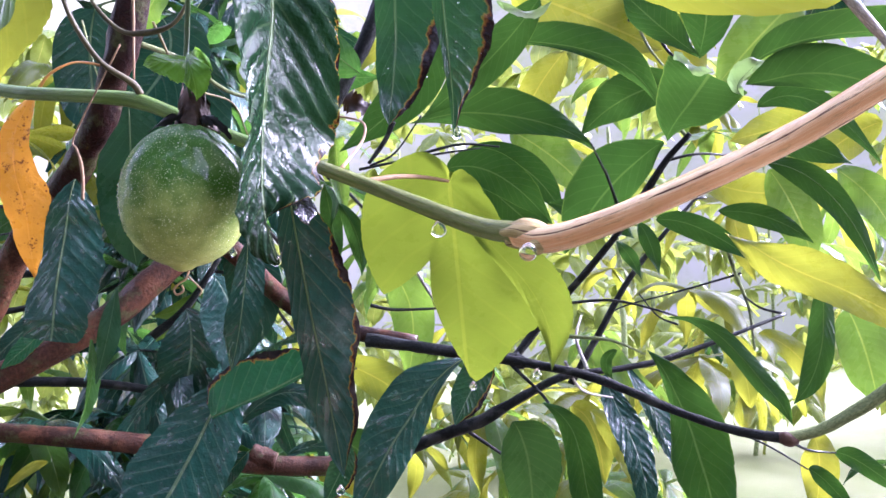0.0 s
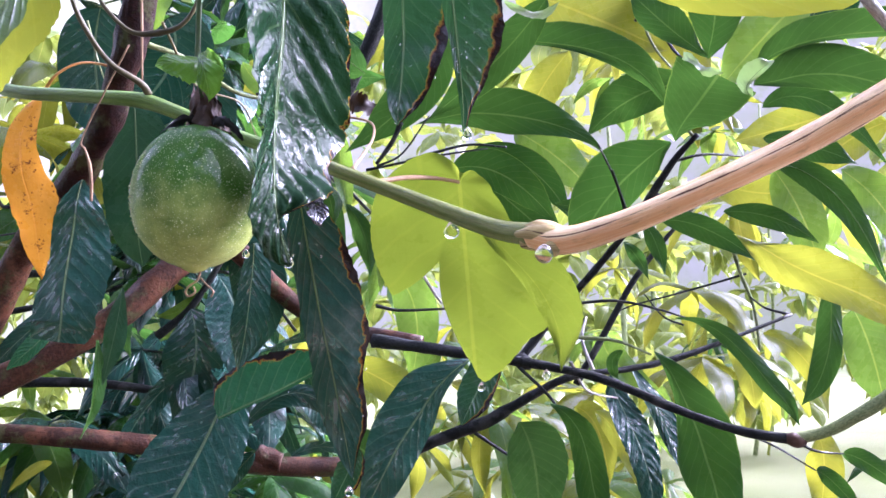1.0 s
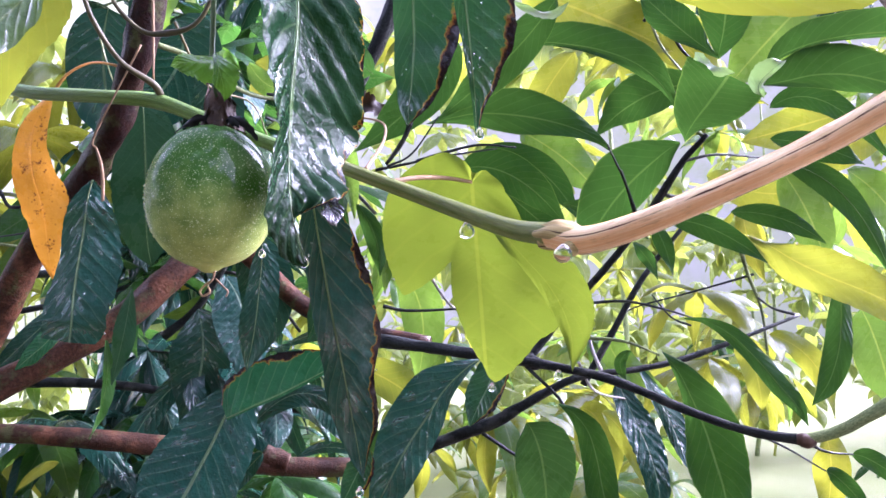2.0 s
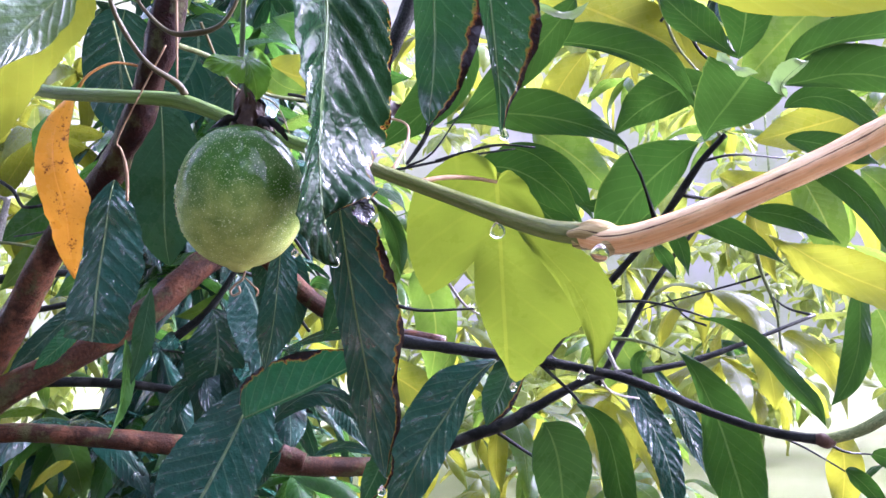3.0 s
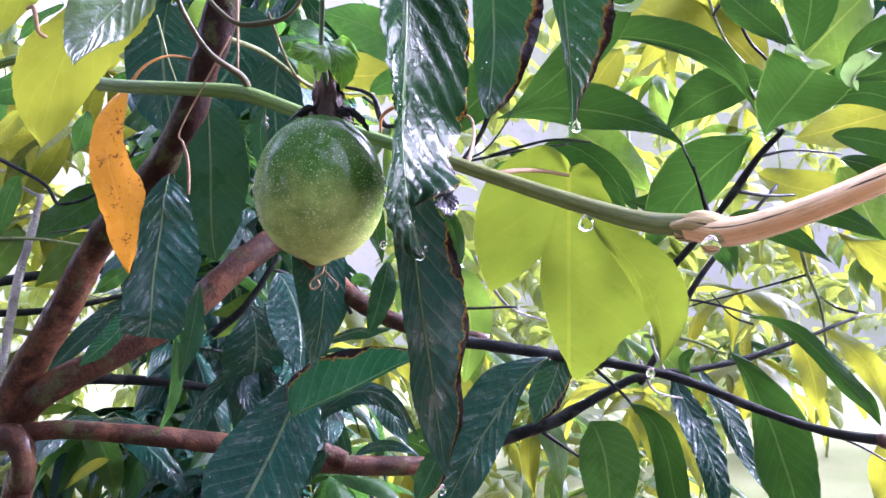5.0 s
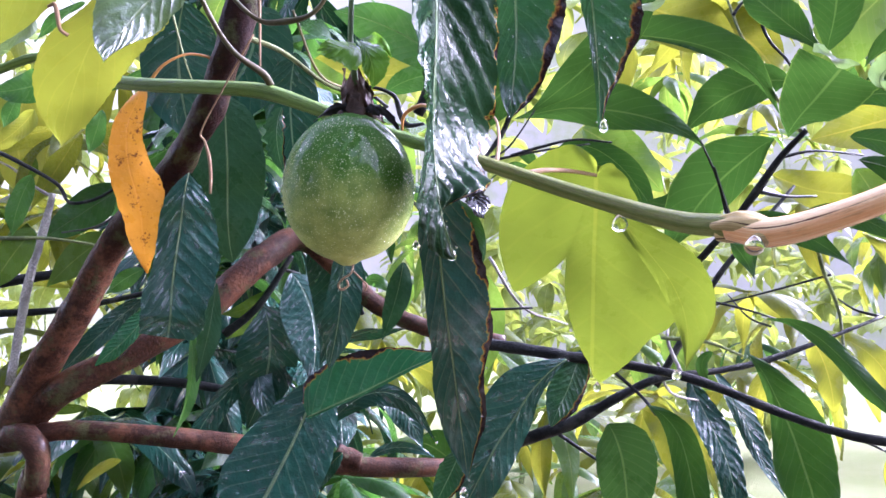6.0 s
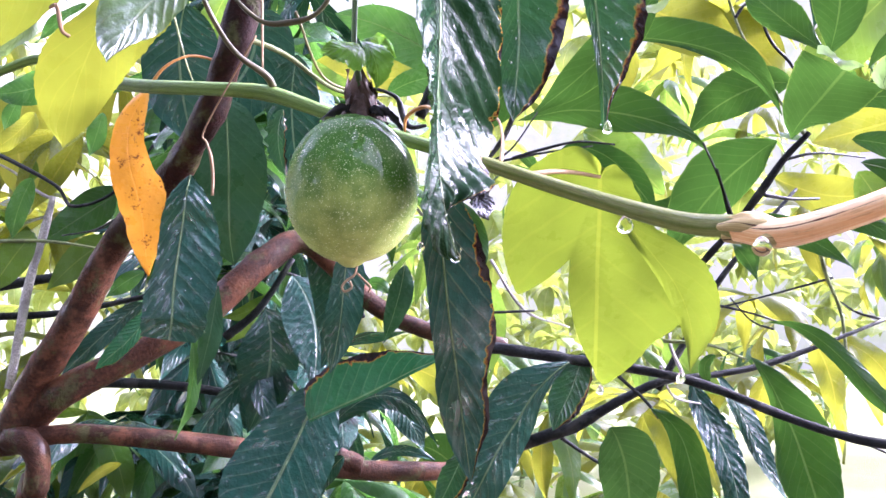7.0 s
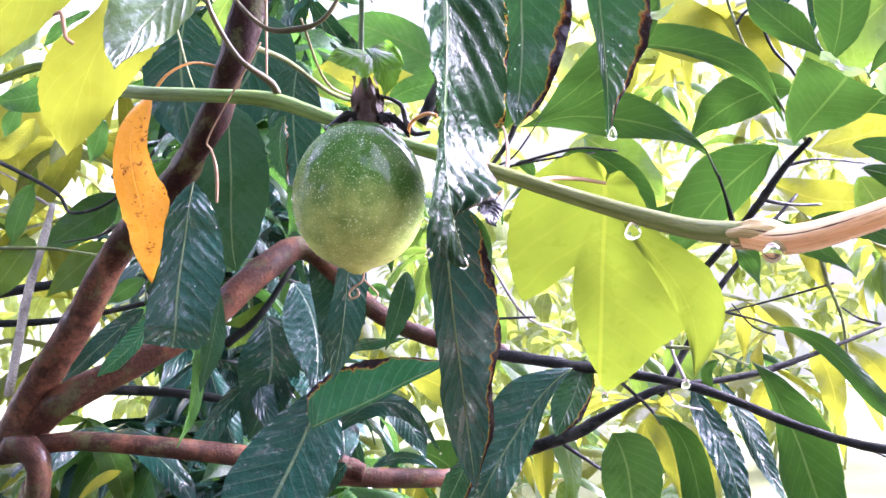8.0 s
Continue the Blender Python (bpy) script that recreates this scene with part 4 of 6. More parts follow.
rod("twig", [(0.028, 0.916, 1.399), (0.070, 0.918, 1.372), (0.119, 0.921, 1.348)], 0.0021, DARK_BARK, tree, sides=6)

rod("twig", [(-0.265, 0.711, 1.755), (-0.235, 0.732, 1.748), (-0.192, 0.755, 1.723), (-0.144, 0.795, 1.730)], 0.0025, GREEN_TWIG, tree, sides=8)

rod("leaf_stalk", [(0.167, 0.783, 1.611), (0.153, 0.764, 1.643), (0.135, 0.752, 1.676)], 0.0014, DARK_BARK, tree, sides=6)
rod("leaf_stalk", [(0.212, 0.721, 1.676), (0.202, 0.729, 1.695), (0.191, 0.731, 1.719)], 0.0017, GREEN_TWIG, tree, sides=6)
rod("leaf_stalk", [(0.134, 0.905, 1.501), (0.175, 0.885, 1.497), (0.207, 0.867, 1.483)], 0.0021, GREEN_TWIG, tree, sides=6)
rod("leaf_stalk", [(0.186, 0.748, 1.628), (0.212, 0.756, 1.626), (0.244, 0.771, 1.629)], 0.0018, DARK_BARK, tree, sides=6)
rod("leaf_stalk", [(0.169, 0.778, 1.608), (0.155, 0.765, 1.639), (0.149, 0.758, 1.653)], 0.0016, DARK_BARK, tree, sides=6)
rod("twig", [(0.191, 0.865, 1.884), (0.205, 0.869, 1.844), (0.219, 0.872, 1.811), (0.240, 0.856, 1.772)], 0.0018, GREEN_TWIG, tree, sides=6)
rod("twig", [(0.260, 0.934, 1.514), (0.243, 0.953, 1.524), (0.226, 0.970, 1.550)], 0.0013, DARK_BARK, tree, sides=6)
rod("twig", [(0.376, 0.932, 1.526), (0.355, 0.942, 1.533), (0.345, 0.960, 1.546)], 0.0016, DARK_BARK, tree, sides=6)
rod("twig", [(0.131, 0.908, 1.474), (0.157, 0.961, 1.441), (0.206, 1.013, 1.428)], 0.0018, GREY_BARK, tree, sides=6)
rod("twig", [(0.155, 0.909, 1.465), (0.146, 0.925, 1.498), (0.156, 0.953, 1.524)], 0.0022, GREY_BARK, tree, sides=6)
rod("twig", [(-0.042, 1.014, 1.596), (-0.002, 1.022, 1.537), (0.055, 1.045, 1.517)], 0.0019, GREY_BARK, tree, sides=6)
rod("twig", [(-0.681, 1.104, 1.625), (-0.615, 1.105, 1.625), (-0.541, 1.107, 1.615)], 0.0026, GREEN_TWIG, tree, sides=6)
rod("twig", [(-0.483, 1.003, 1.644), (-0.535, 1.054, 1.634), (-0.600, 1.104, 1.633)], 0.0017, DARK_BARK, tree, sides=6)

rod("leaf_stalk", [(-0.122, 0.623, 1.649), (-0.121, 0.617, 1.659), (-0.115, 0.612, 1.664), (-0.107, 0.602, 1.664), (-0.101, 0.592, 1.660)], [0.0008, 0.0013, 0.0015, 0.0014, 0.0012], ORANGE, tree, "curved reddish leaf stalk", sides=8, rough=0.15)
rod("twig", [(-0.151, 0.638, 1.689), (-0.138, 0.634, 1.685), (-0.128, 0.630, 1.678), (-0.124, 0.631, 1.666), (-0.118, 0.628, 1.656), (-0.106, 0.623, 1.656)], [0.0012, 0.0013, 0.0018, 0.0024, 0.0018, 0.0011], DARK_BARK, tree, "black crooked twig", sides=8, rough=0.3)
rod("leaf_stalk", [(-0.370, 0.832, 1.823), (-0.362, 0.835, 1.793), (-0.356, 0.838, 1.772), (-0.349, 0.840, 1.754)], 0.0011, GREEN_TWIG, tree, sides=6)
rod("twig", [(-0.040, 0.662, 1.673), (-0.046, 0.664, 1.659), (-0.054, 0.665, 1.647), (-0.060, 0.665, 1.639)], 0.0022, DARK_BARK, tree, sides=6, rough=0.2)
rod("twig", [(-0.037, 0.705, 1.650), (-0.011, 0.705, 1.658), (0.017, 0.704, 1.664), (0.048, 0.705, 1.662)], 0.0014, DARK_BARK, tree, sides=6)
rod("twig", [(0.203, 0.790, 1.823), (0.209, 0.793, 1.797), (0.218, 0.795, 1.780), (0.231, 0.797, 1.767), (0.237, 0.798, 1.758)], 0.0019, DARK_BARK, tree, sides=6, rough=0.25)
rod("twig", [(0.181, 0.792, 1.807), (0.190, 0.790, 1.819), (0.203, 0.790, 1.821)], 0.0015, DARK_BARK, tree, sides=6)
rod("knot", [(-0.211, 0.934, 1.375), (-0.199, 0.935, 1.368), (-0.182, 0.935, 1.365)], [0.0115, 0.0122, 0.0105], RED_BARK, tree, "broken bark collar on the limb", sides=12, rough=0.35)

rod("knot", [(0.286, 0.729, 1.415), (0.290, 0.728, 1.415), (0.295, 0.727, 1.414), (0.301, 0.727, 1.415)], [0.0043, 0.0058, 0.0058, 0.0043], HUSK, tree, "brown knot between old and new wood", sides=12, rough=0.3)
rod("knot", [(0.067, 0.867, 1.480), (0.074, 0.862, 1.476), (0.083, 0.858, 1.473)], [0.0052, 0.0092, 0.0057], DARK_BARK, tree, "knotty dark fork", sides=12, rough=0.35)

# leaves on the fruit's side of the tree
leaf_along(TORN, tree, [(-0.0976, 0.4464, 1.7600), (-0.0960, 0.4475, 1.7350), (-0.0948, 0.4475, 1.7080), (-0.0937, 0.4440, 1.6845), (-0.0929, 0.4400, 1.6670), (-0.0931, 0.4350, 1.6495), (-0.0933, 0.4300, 1.6325), (-0.0936, 0.4280, 1.6168), (-0.0938, 0.4270, 1.6015), (-0.0930, 0.4230, 1.5859), (-0.0910, 0.4190, 1.5706), (-0.0892, 0.4180, 1.5604), (-0.0874, 0.4180, 1.5518), (-0.0847, 0.4200, 1.5420), (-0.0825, 0.4210, 1.5364)],
           (0.0006, 0.0180, 0.0340, 0.0379, 0.0416, 0.0507, 0.0601, 0.0618, 0.0423, 0.0365, 0.0259, 0.0018, 0.0019, 0.0017, 0.0004), (0.0006, 0.0140, 0.0280, 0.0532, 0.0494, 0.0361, 0.0278, 0.0243, 0.0232, 0.0217, 0.0191, 0.0187, 0.0143, 0.0090, 0.0004), "wet dark green hanging leaf, torn and scorched", ribbed=0.0010, lean_a=(30, 34, 38, 28, 39, 52, 62, 63, 56, 41, 25, 25, 25, 25, 25), lean_b=(58, 60, 62, 78, 77, 76, 76, 81, 82, 75, 63, 53, 50, 42, 42), pleat=0.0024, wave=0.002, rag=0.05, nv=130, nu=10, seed=1, veins=15)
leaf(WET_END, tree, (-0.0744, 0.4320, 1.5722), (-0.0716, 0.4280, 1.5656), (-0.0679, 0.4240, 1.5572), 0.0060, 0.0050, "blackened wet leaf end", rag=0.4, nv=16, nu=3, wave=0.002, seed=67, full=0.5)
leaf_along(FILMED_SHEEN, tree, [(-0.0957, 0.5088, 1.5954), (-0.0944, 0.5151, 1.5836), (-0.0938, 0.5269, 1.5681), (-0.0922, 0.5388, 1.5519), (-0.0904, 0.5507, 1.5351), (-0.0882, 0.5631, 1.5139), (-0.0852, 0.5754, 1.4938), (-0.0829, 0.5852, 1.4787), (-0.0804, 0.5964, 1.4593), (-0.0775, 0.6089, 1.4373), (-0.0750, 0.6168, 1.4210), (-0.0723, 0.6263, 1.3994)],
           (0.0020, 0.0129, 0.0208, 0.0254, 0.0284, 0.0301, 0.0299, 0.0227, 0.0192, 0.0180, 0.0087, 0.0004), (0.0020, 0.0058, 0.0114, 0.0124, 0.0122, 0.0125, 0.0131, 0.0140, 0.0158, 0.0133, 0.0095, 0.0004), "long dark green hanging leaf with scorched edge", ribbed=0.0011, fold=6, pleat=0.0012, rag=0.05, nv=90, nu=8, seed=2, veins=19)
leaf_along(BURNT, tree, [(-0.0358, 0.6198, 1.8753), (-0.0364, 0.6239, 1.8381), (-0.0374, 0.6284, 1.7974), (-0.0380, 0.6328, 1.7568), (-0.0370, 0.6352, 1.7354), (-0.0376, 0.6327, 1.7123), (-0.0392, 0.6350, 1.6911), (-0.0407, 0.6317, 1.6748), (-0.0414, 0.6330, 1.6630)],
           (0.0009, 0.0215, 0.0379, 0.0396, 0.0362, 0.0286, 0.0214, 0.0119, 0.0004), (0.0009, 0.0129, 0.0172, 0.0155, 0.0155, 0.0149, 0.0111, 0.0072, 0.0004), "dark green hanging leaf with scorched edge", ribbed=0.001, rag=0.05, fold=4, nv=70, nu=8, pleat=0.0010, seed=3, veins=16)
leaf_along(BURNT, tree, [(-0.0096, 0.5069, 1.8079), (-0.0058, 0.5106, 1.7746), (-0.0029, 0.5097, 1.7375), (0.0001, 0.5132, 1.7066), (0.0023, 0.5153, 1.6877), (0.0038, 0.5170, 1.6722), (0.0055, 0.5214, 1.6594), (0.0066, 0.5249, 1.6461), (0.0071, 0.5271, 1.6266)],
           (0.0007, 0.0175, 0.0294, 0.0322, 0.0298, 0.0222, 0.0157, 0.0056, 0.0003), (0.0007, 0.0049, 0.0076, 0.0066, 0.0048, 0.0038, 0.0028, 0.0021, 0.0003), "dark green hanging leaf with scorched edge", ribbed=0.0009, rag=0.06, fold=4, nv=70, nu=8, pleat=0.0010, seed=4, veins=16)
leaf_along(YELLOW, tree, [(-0.3250, 0.6504, 1.6938), (-0.3283, 0.6467, 1.6810), (-0.3341, 0.6436, 1.6623), (-0.3337, 0.6406, 1.6439), (-0.3295, 0.6378, 1.6249), (-0.3247, 0.6397, 1.6080), (-0.3207, 0.6416, 1.5910), (-0.3204, 0.6462, 1.5765), (-0.3194, 0.6499, 1.5618), (-0.3185, 0.6566, 1.5464)],
           (0.0018, 0.0074, 0.0117, 0.0129, 0.0154, 0.0196, 0.0162, 0.0120, 0.0082, 0.0004), (0.0022, 0.0087, 0.0117, 0.0129, 0.0154, 0.0167, 0.0162, 0.0142, 0.0086, 0.0004), "yellow-orange dying leaf with brown spots", fold=6, wave=0.003, rag=0.09, nv=60, nu=6, seed=5)
rod("leaf_stalk", [(-0.325, 0.652, 1.691), (-0.311, 0.645, 1.706), (-0.295, 0.649, 1.717), (-0.283, 0.664, 1.721), (-0.274, 0.679, 1.720)], [0.0018, 0.0011, 0.0010, 0.0011, 0.0018], ORANGE, tree, "orange leaf stalk", sides=8)
leaf_along(DARK, tree, [(-0.2858, 0.6438, 1.6220), (-0.2863, 0.6398, 1.6125), (-0.2867, 0.6362, 1.5990), (-0.2887, 0.6381, 1.5821), (-0.2895, 0.6349, 1.5647), (-0.2902, 0.6318, 1.5476), (-0.2901, 0.6286, 1.5307), (-0.2891, 0.6254, 1.5141), (-0.2898, 0.6262, 1.5068), (-0.2910, 0.6273, 1.4970)],
           (0.0013, 0.0111, 0.0199, 0.0263, 0.0311, 0.0325, 0.0298, 0.0246, 0.0238, 0.0180), (0.0013, 0.0085, 0.0153, 0.0178, 0.0168, 0.0192, 0.0240, 0.0242, 0.0238, 0.0230), "wet dark green hanging leaf, end torn off", ribbed=0.001, fold=10, rag=0.07, nv=70, nu=8, pleat=0.0010, seed=6, veins=14)
leaf_along(DULL, tree, [(-0.3044, 0.7927, 1.7293), (-0.3013, 0.7897, 1.7109), (-0.2987, 0.7875, 1.6858), (-0.2960, 0.7858, 1.6557), (-0.2958, 0.7887, 1.6295), (-0.2938, 0.7864, 1.6052), (-0.2921, 0.7887, 1.5844), (-0.2888, 0.7907, 1.5667)],
           (0.0011, 0.0214, 0.0319, 0.0359, 0.0343, 0.0273, 0.0168, 0.0005), (0.0011, 0.0214, 0.0292, 0.0327, 0.0317, 0.0262, 0.0168, 0.0005), "dull dark green hanging leaf", ribbed=0.001, nv=50, nu=6, pleat=0.0005, seed=7, rag=0.05)
leaf_along(DULL, tree, [(-0.2930, 0.7527, 1.5452), (-0.2939, 0.7499, 1.5252), (-0.2963, 0.7472, 1.5030), (-0.3010, 0.7493, 1.4834), (-0.3068, 0.7519, 1.4590)],
           (0.0010, 0.0069, 0.0098, 0.0083, 0.0005), (0.0010, 0.0079, 0.0098, 0.0083, 0.0005), "narrow dark green leaf", pleat=0.0006, nv=36, seed=8, fold=8)
leaf_along(MID, tree, [(-0.3110, 0.7476, 1.4980), (-0.3103, 0.7497, 1.4785), (-0.3117, 0.7518, 1.4590), (-0.3155, 0.7537, 1.4418), (-0.3203, 0.7552, 1.4272), (-0.3261, 0.7569, 1.4110)],
           (0.0010, 0.0049, 0.0074, 0.0064, 0.0049, 0.0005), (0.0010, 0.0039, 0.0034, 0.0025, 0.0029, 0.0005), "pale curled twisted green leaf", twist=60, fold=20, rag=0.15, nv=40, seed=8)
leaf(DARK, tree, (-0.210, 0.873, 1.410), (-0.151, 0.870, 1.444), (-0.101, 0.876, 1.395), 0.0090, 0.0136, "dull green leaf under the folded one", pleat=0.0014, seed=62)
leaf(LIGHT, tree, (-0.501, 1.090, 1.343), (-0.528, 1.090, 1.332), (-0.558, 1.094, 1.304), 0.0071, 0.0064, "small yellowing leaf", seed=63)
leaf_along(FOLDED, tree, [(-0.2186, 0.8073, 1.4249), (-0.2107, 0.8071, 1.4281), (-0.1901, 0.8084, 1.4375), (-0.1668, 0.8106, 1.4480), (-0.1436, 0.8147, 1.4600), (-0.1225, 0.8168, 1.4712), (-0.1056, 0.8203, 1.4787), (-0.0907, 0.8226, 1.4867)],
           (0.0157, 0.0304, 0.0379, 0.0380, 0.0319, 0.0203, 0.0096, 0.0005), (0.0021, 0.0021, 0.0021, 0.0026, 0.0027, 0.0027, 0.0021, 0.0005), "green leaf folded along its rib with scorched edge", ribbed=0.0008, rag=0.07, seed=9, pleat=0.0014, veins=12, nv=60, nu=7, fold=4)
leaf_along(DARK, tree, [(-0.2100, 0.8237, 1.4606), (-0.2152, 0.8252, 1.4456), (-0.2230, 0.8173, 1.4250), (-0.2315, 0.8096, 1.4024), (-0.2409, 0.8018, 1.3803), (-0.2519, 0.7942, 1.3563), (-0.2656, 0.7865, 1.3330), (-0.2809, 0.7790, 1.3078)],
           (0.0016, 0.0215, 0.0329, 0.0393, 0.0414, 0.0409, 0.0277, 0.0005), (0.0016, 0.0183, 0.0329, 0.0420, 0.0476, 0.0486, 0.0353, 0.0005), "broad wet dark green leaf", ribbed=0.0011, fold=8, nv=60, nu=8, pleat=0.0012, seed=10, rag=0.03)
leaf_along(DARK, tree, [(0.0184, 0.7797, 1.4807), (0.0032, 0.7757, 1.4697), (-0.0148, 0.7724, 1.4508), (-0.0290, 0.7696, 1.4287), (-0.0440, 0.7667, 1.4069), (-0.0559, 0.7639, 1.3855), (-0.0670, 0.7661, 1.3635), (-0.0816, 0.7689, 1.3365)],
           (0.0010, 0.0050, 0.0100, 0.0169, 0.0208, 0.0206, 0.0167, 0.0005), (0.0010, 0.0131, 0.0291, 0.0328, 0.0306, 0.0236, 0.0147, 0.0005), "wet dark green hanging leaf", ribbed=0.0009, fold=10, nv=60, nu=7, pleat=0.0012, seed=11, veins=15)
leaf_along(BURNT, tree, [(0.0444, 0.8649, 1.4873), (0.0393, 0.8613, 1.4734), (0.0309, 0.8586, 1.4513), (0.0214, 0.8555, 1.4322), (0.0121, 0.8524, 1.4133)],
           (0.0017, 0.0146, 0.0167, 0.0144, 0.0011), (0.0017, 0.0146, 0.0190, 0.0155, 0.0011), "dull green leaf with scorched edge", pleat=0.001, nv=44, nu=6, seed=12, fold=6, rag=0.08)
leaf_along(DARK, tree, [(-0.1846, 0.7898, 1.5889), (-0.1855, 0.7919, 1.5696), (-0.1868, 0.7895, 1.5458), (-0.1885, 0.7873, 1.5198), (-0.1920, 0.7898, 1.4966), (-0.1980, 0.7928, 1.4682)],
           (0.0021, 0.0157, 0.0188, 0.0176, 0.0124, 0.0005), (0.0021, 0.0105, 0.0125, 0.0155, 0.0135, 0.0005), "dark green hanging leaf", ribbed=0.0008, fold=8, pleat=0.0010, nv=50, nu=6, seed=13, rag=0.06)
leaf(DARK, tree, (-0.321, 0.929, 1.863), (-0.320, 0.936, 1.806), (-0.390, 0.944, 1.729), 0.0479, 0.0479, "dark green leaf", pleat=0.0017, nv=40, nu=5, seed=14, full=0.5)
leaf(DARK, tree, (-0.369, 0.860, 1.847), (-0.374, 0.867, 1.782), (-0.359, 0.877, 1.700), 0.0426, 0.0414, "dull dark green hanging leaf", ribbed=0.0008, pleat=0.0006, nv=40, nu=5, seed=15, full=0.5)
leaf(MID, tree, (-0.087, 0.851, 1.773), (-0.145, 0.846, 1.811), (-0.209, 0.843, 1.831), 0.0266, 0.0231, "broad green leaf", pleat=0.0012, seed=16, full=0.55, ribbed=0.0007)
leaf(MID, tree, (-0.158, 0.892, 1.760), (-0.119, 0.891, 1.778), (-0.066, 0.891, 1.781), 0.0145, 0.0157, "green leaf", pleat=0.0012, seed=17)
leaf(DARK, tree, (-0.254, 0.886, 1.802), (-0.260, 0.894, 1.736), (-0.247, 0.905, 1.645), 0.0303, 0.0278, "dark green hanging leaf", pleat=0.0017, nv=40, nu=5, seed=18)
leaf(DARK, tree, (-0.278, 1.014, 1.575), (-0.246, 0.991, 1.518), (-0.242, 0.959, 1.446), 0.0316, 0.0369, "wet shiny crinkled dark leaf", seed=19, pleat=0.0022, nv=46, nu=5, front=(0.3, -0.85, 0.42))
leaf(DARK, tree, (-0.311, 1.018, 1.535), (-0.300, 1.006, 1.469), (-0.326, 1.015, 1.390), 0.0330, 0.0395, "dark green hanging leaf", pleat=0.0017, nv=40, nu=5, seed=20)
leaf_along(FOLDED, tree, [(-0.3714, 0.8038, 1.5267), (-0.3768, 0.8005, 1.5107), (-0.3885, 0.7970, 1.4949), (-0.4026, 0.7981, 1.4828), (-0.4166, 0.7993, 1.4701)],
           (0.0011, 0.0063, 0.0084, 0.0094, 0.0005), (0.0011, 0.0116, 0.0126, 0.0084, 0.0005), "wet green leaf lying against the limb", pleat=0.0012, seed=21, fold=10, rag=0.05, nv=40, nu=5)
leaf(GREEN, tree, (-0.082, 0.653, 1.605), (-0.067, 0.655, 1.578), (-0.064, 0.659, 1.547), 0.0080, 0.0089, "small green leaf behind the hanging leaf", pleat=0.0009, seed=22, fold=20)
leaf(GREEN, tree, (-0.008, 0.823, 1.805), (-0.031, 0.829, 1.749), (-0.105, 0.835, 1.686), 0.0229, 0.0286, "green leaf", pleat=0.0009, seed=23)
leaf(DARK, tree, (-0.249, 0.943, 1.613), (-0.213, 0.949, 1.555), (-0.233, 0.959, 1.467), 0.0319, 0.0319, "dark hanging leaf", pleat=0.0017, nv=40, nu=5, seed=24)

leaf(DULL, tree, (-0.137, 0.892, 1.578), (-0.144, 0.896, 1.541), (-0.159, 0.901, 1.496), 0.0142, 0.0118, "wet grey-green hanging leaf", seed=201, pleat=0.0014, nv=36, rag=0.06, twist=40, ribbed=0.0006)
leaf(MID, tree, (-0.157, 0.966, 1.551), (-0.173, 0.964, 1.563), (-0.187, 0.965, 1.556), 0.0077, 0.0077, "small green leaf", seed=202, wave=0.004)
leaf(DARK, tree, (-0.169, 0.926, 1.447), (-0.137, 0.930, 1.421), (-0.116, 0.935, 1.380), 0.0157, 0.0169, "wet shiny dark leaf under the folded one", seed=203, pleat=0.0022, nv=40, nu=5, front=(0.25, -0.9, 0.35), rag=0.05)
leaf(DARK, tree, (-0.176, 0.965, 1.367), (-0.141, 0.965, 1.378), (-0.104, 0.966, 1.367), 0.0069, 0.0063, "narrow dark leaf lying on the limb", seed=204)
leaf(DARK, tree, (-0.189, 0.832, 1.389), (-0.207, 0.834, 1.370), (-0.227, 0.836, 1.343), 0.0091, 0.0097, "dark leaf with pale veins", seed=205, pleat=0.0014, ribbed=0.0006)
leaf(FRESH_LIT, tree, (-0.341, 1.163, 1.561), (-0.365, 1.165, 1.539), (-0.403, 1.165, 1.529), 0.0116, 0.0108, "lit green leaf among the dark ones", seed=206)
leaf(FRESH_LIT, tree, (-0.338, 1.167, 1.525), (-0.371, 1.168, 1.513), (-0.398, 1.169, 1.494), 0.0093, 0.0093, "lit green leaf among the dark ones", seed=207)
leaf(LIGHT, tree, (-0.390, 1.310, 1.586), (-0.416, 1.310, 1.587), (-0.438, 1.311, 1.568), 0.0122, 0.0087, "bright leaf lit from behind", seed=208)
leaf(BURNT, tree, (-0.076, 0.711, 1.410), (-0.086, 0.713, 1.387), (-0.099, 0.716, 1.361), 0.0128, 0.0110, "dark green leaf with scorched ragged edge", seed=209, pleat=0.0014, rag=0.12, nv=40, nu=5)
leaf(LIGHT, tree, (0.182, 1.057, 1.409), (0.215, 1.061, 1.374), (0.241, 1.069, 1.306), 0.0151, 0.0137, "bright yellow-green hanging leaf", seed=210, wave=0.004)
leaf(LIGHT, tree, (0.364, 1.080, 1.502), (0.384, 1.084, 1.460), (0.393, 1.090, 1.410), 0.0198, 0.0184, "bright yellow-green hanging leaf", seed=211, wave=0.004, full=0.5)
leaf(GREEN, tree, (0.182, 0.887, 1.487), (0.171, 0.888, 1.474), (0.179, 0.891, 1.455), 0.0064, 0.0064, "small curled green leaf", seed=212)
leaf(GREEN, tree, (0.152, 0.735, 1.584), (0.165, 0.737, 1.570), (0.175, 0.739, 1.551), 0.0063, 0.0058, "small narrow green leaf", seed=213)
leaf(MID, tree, (-0.484, 0.940, 1.753), (-0.491, 0.943, 1.728), (-0.500, 0.946, 1.702), 0.0115, 0.0115, "green leaf at the open edge", seed=214)
leaf(MID, tree, (-0.579, 1.245, 1.720), (-0.636, 1.249, 1.683), (-0.707, 1.254, 1.637), 0.0286, 0.0303, "broad green leaf at the open edge", seed=215, ribbed=0.0006)
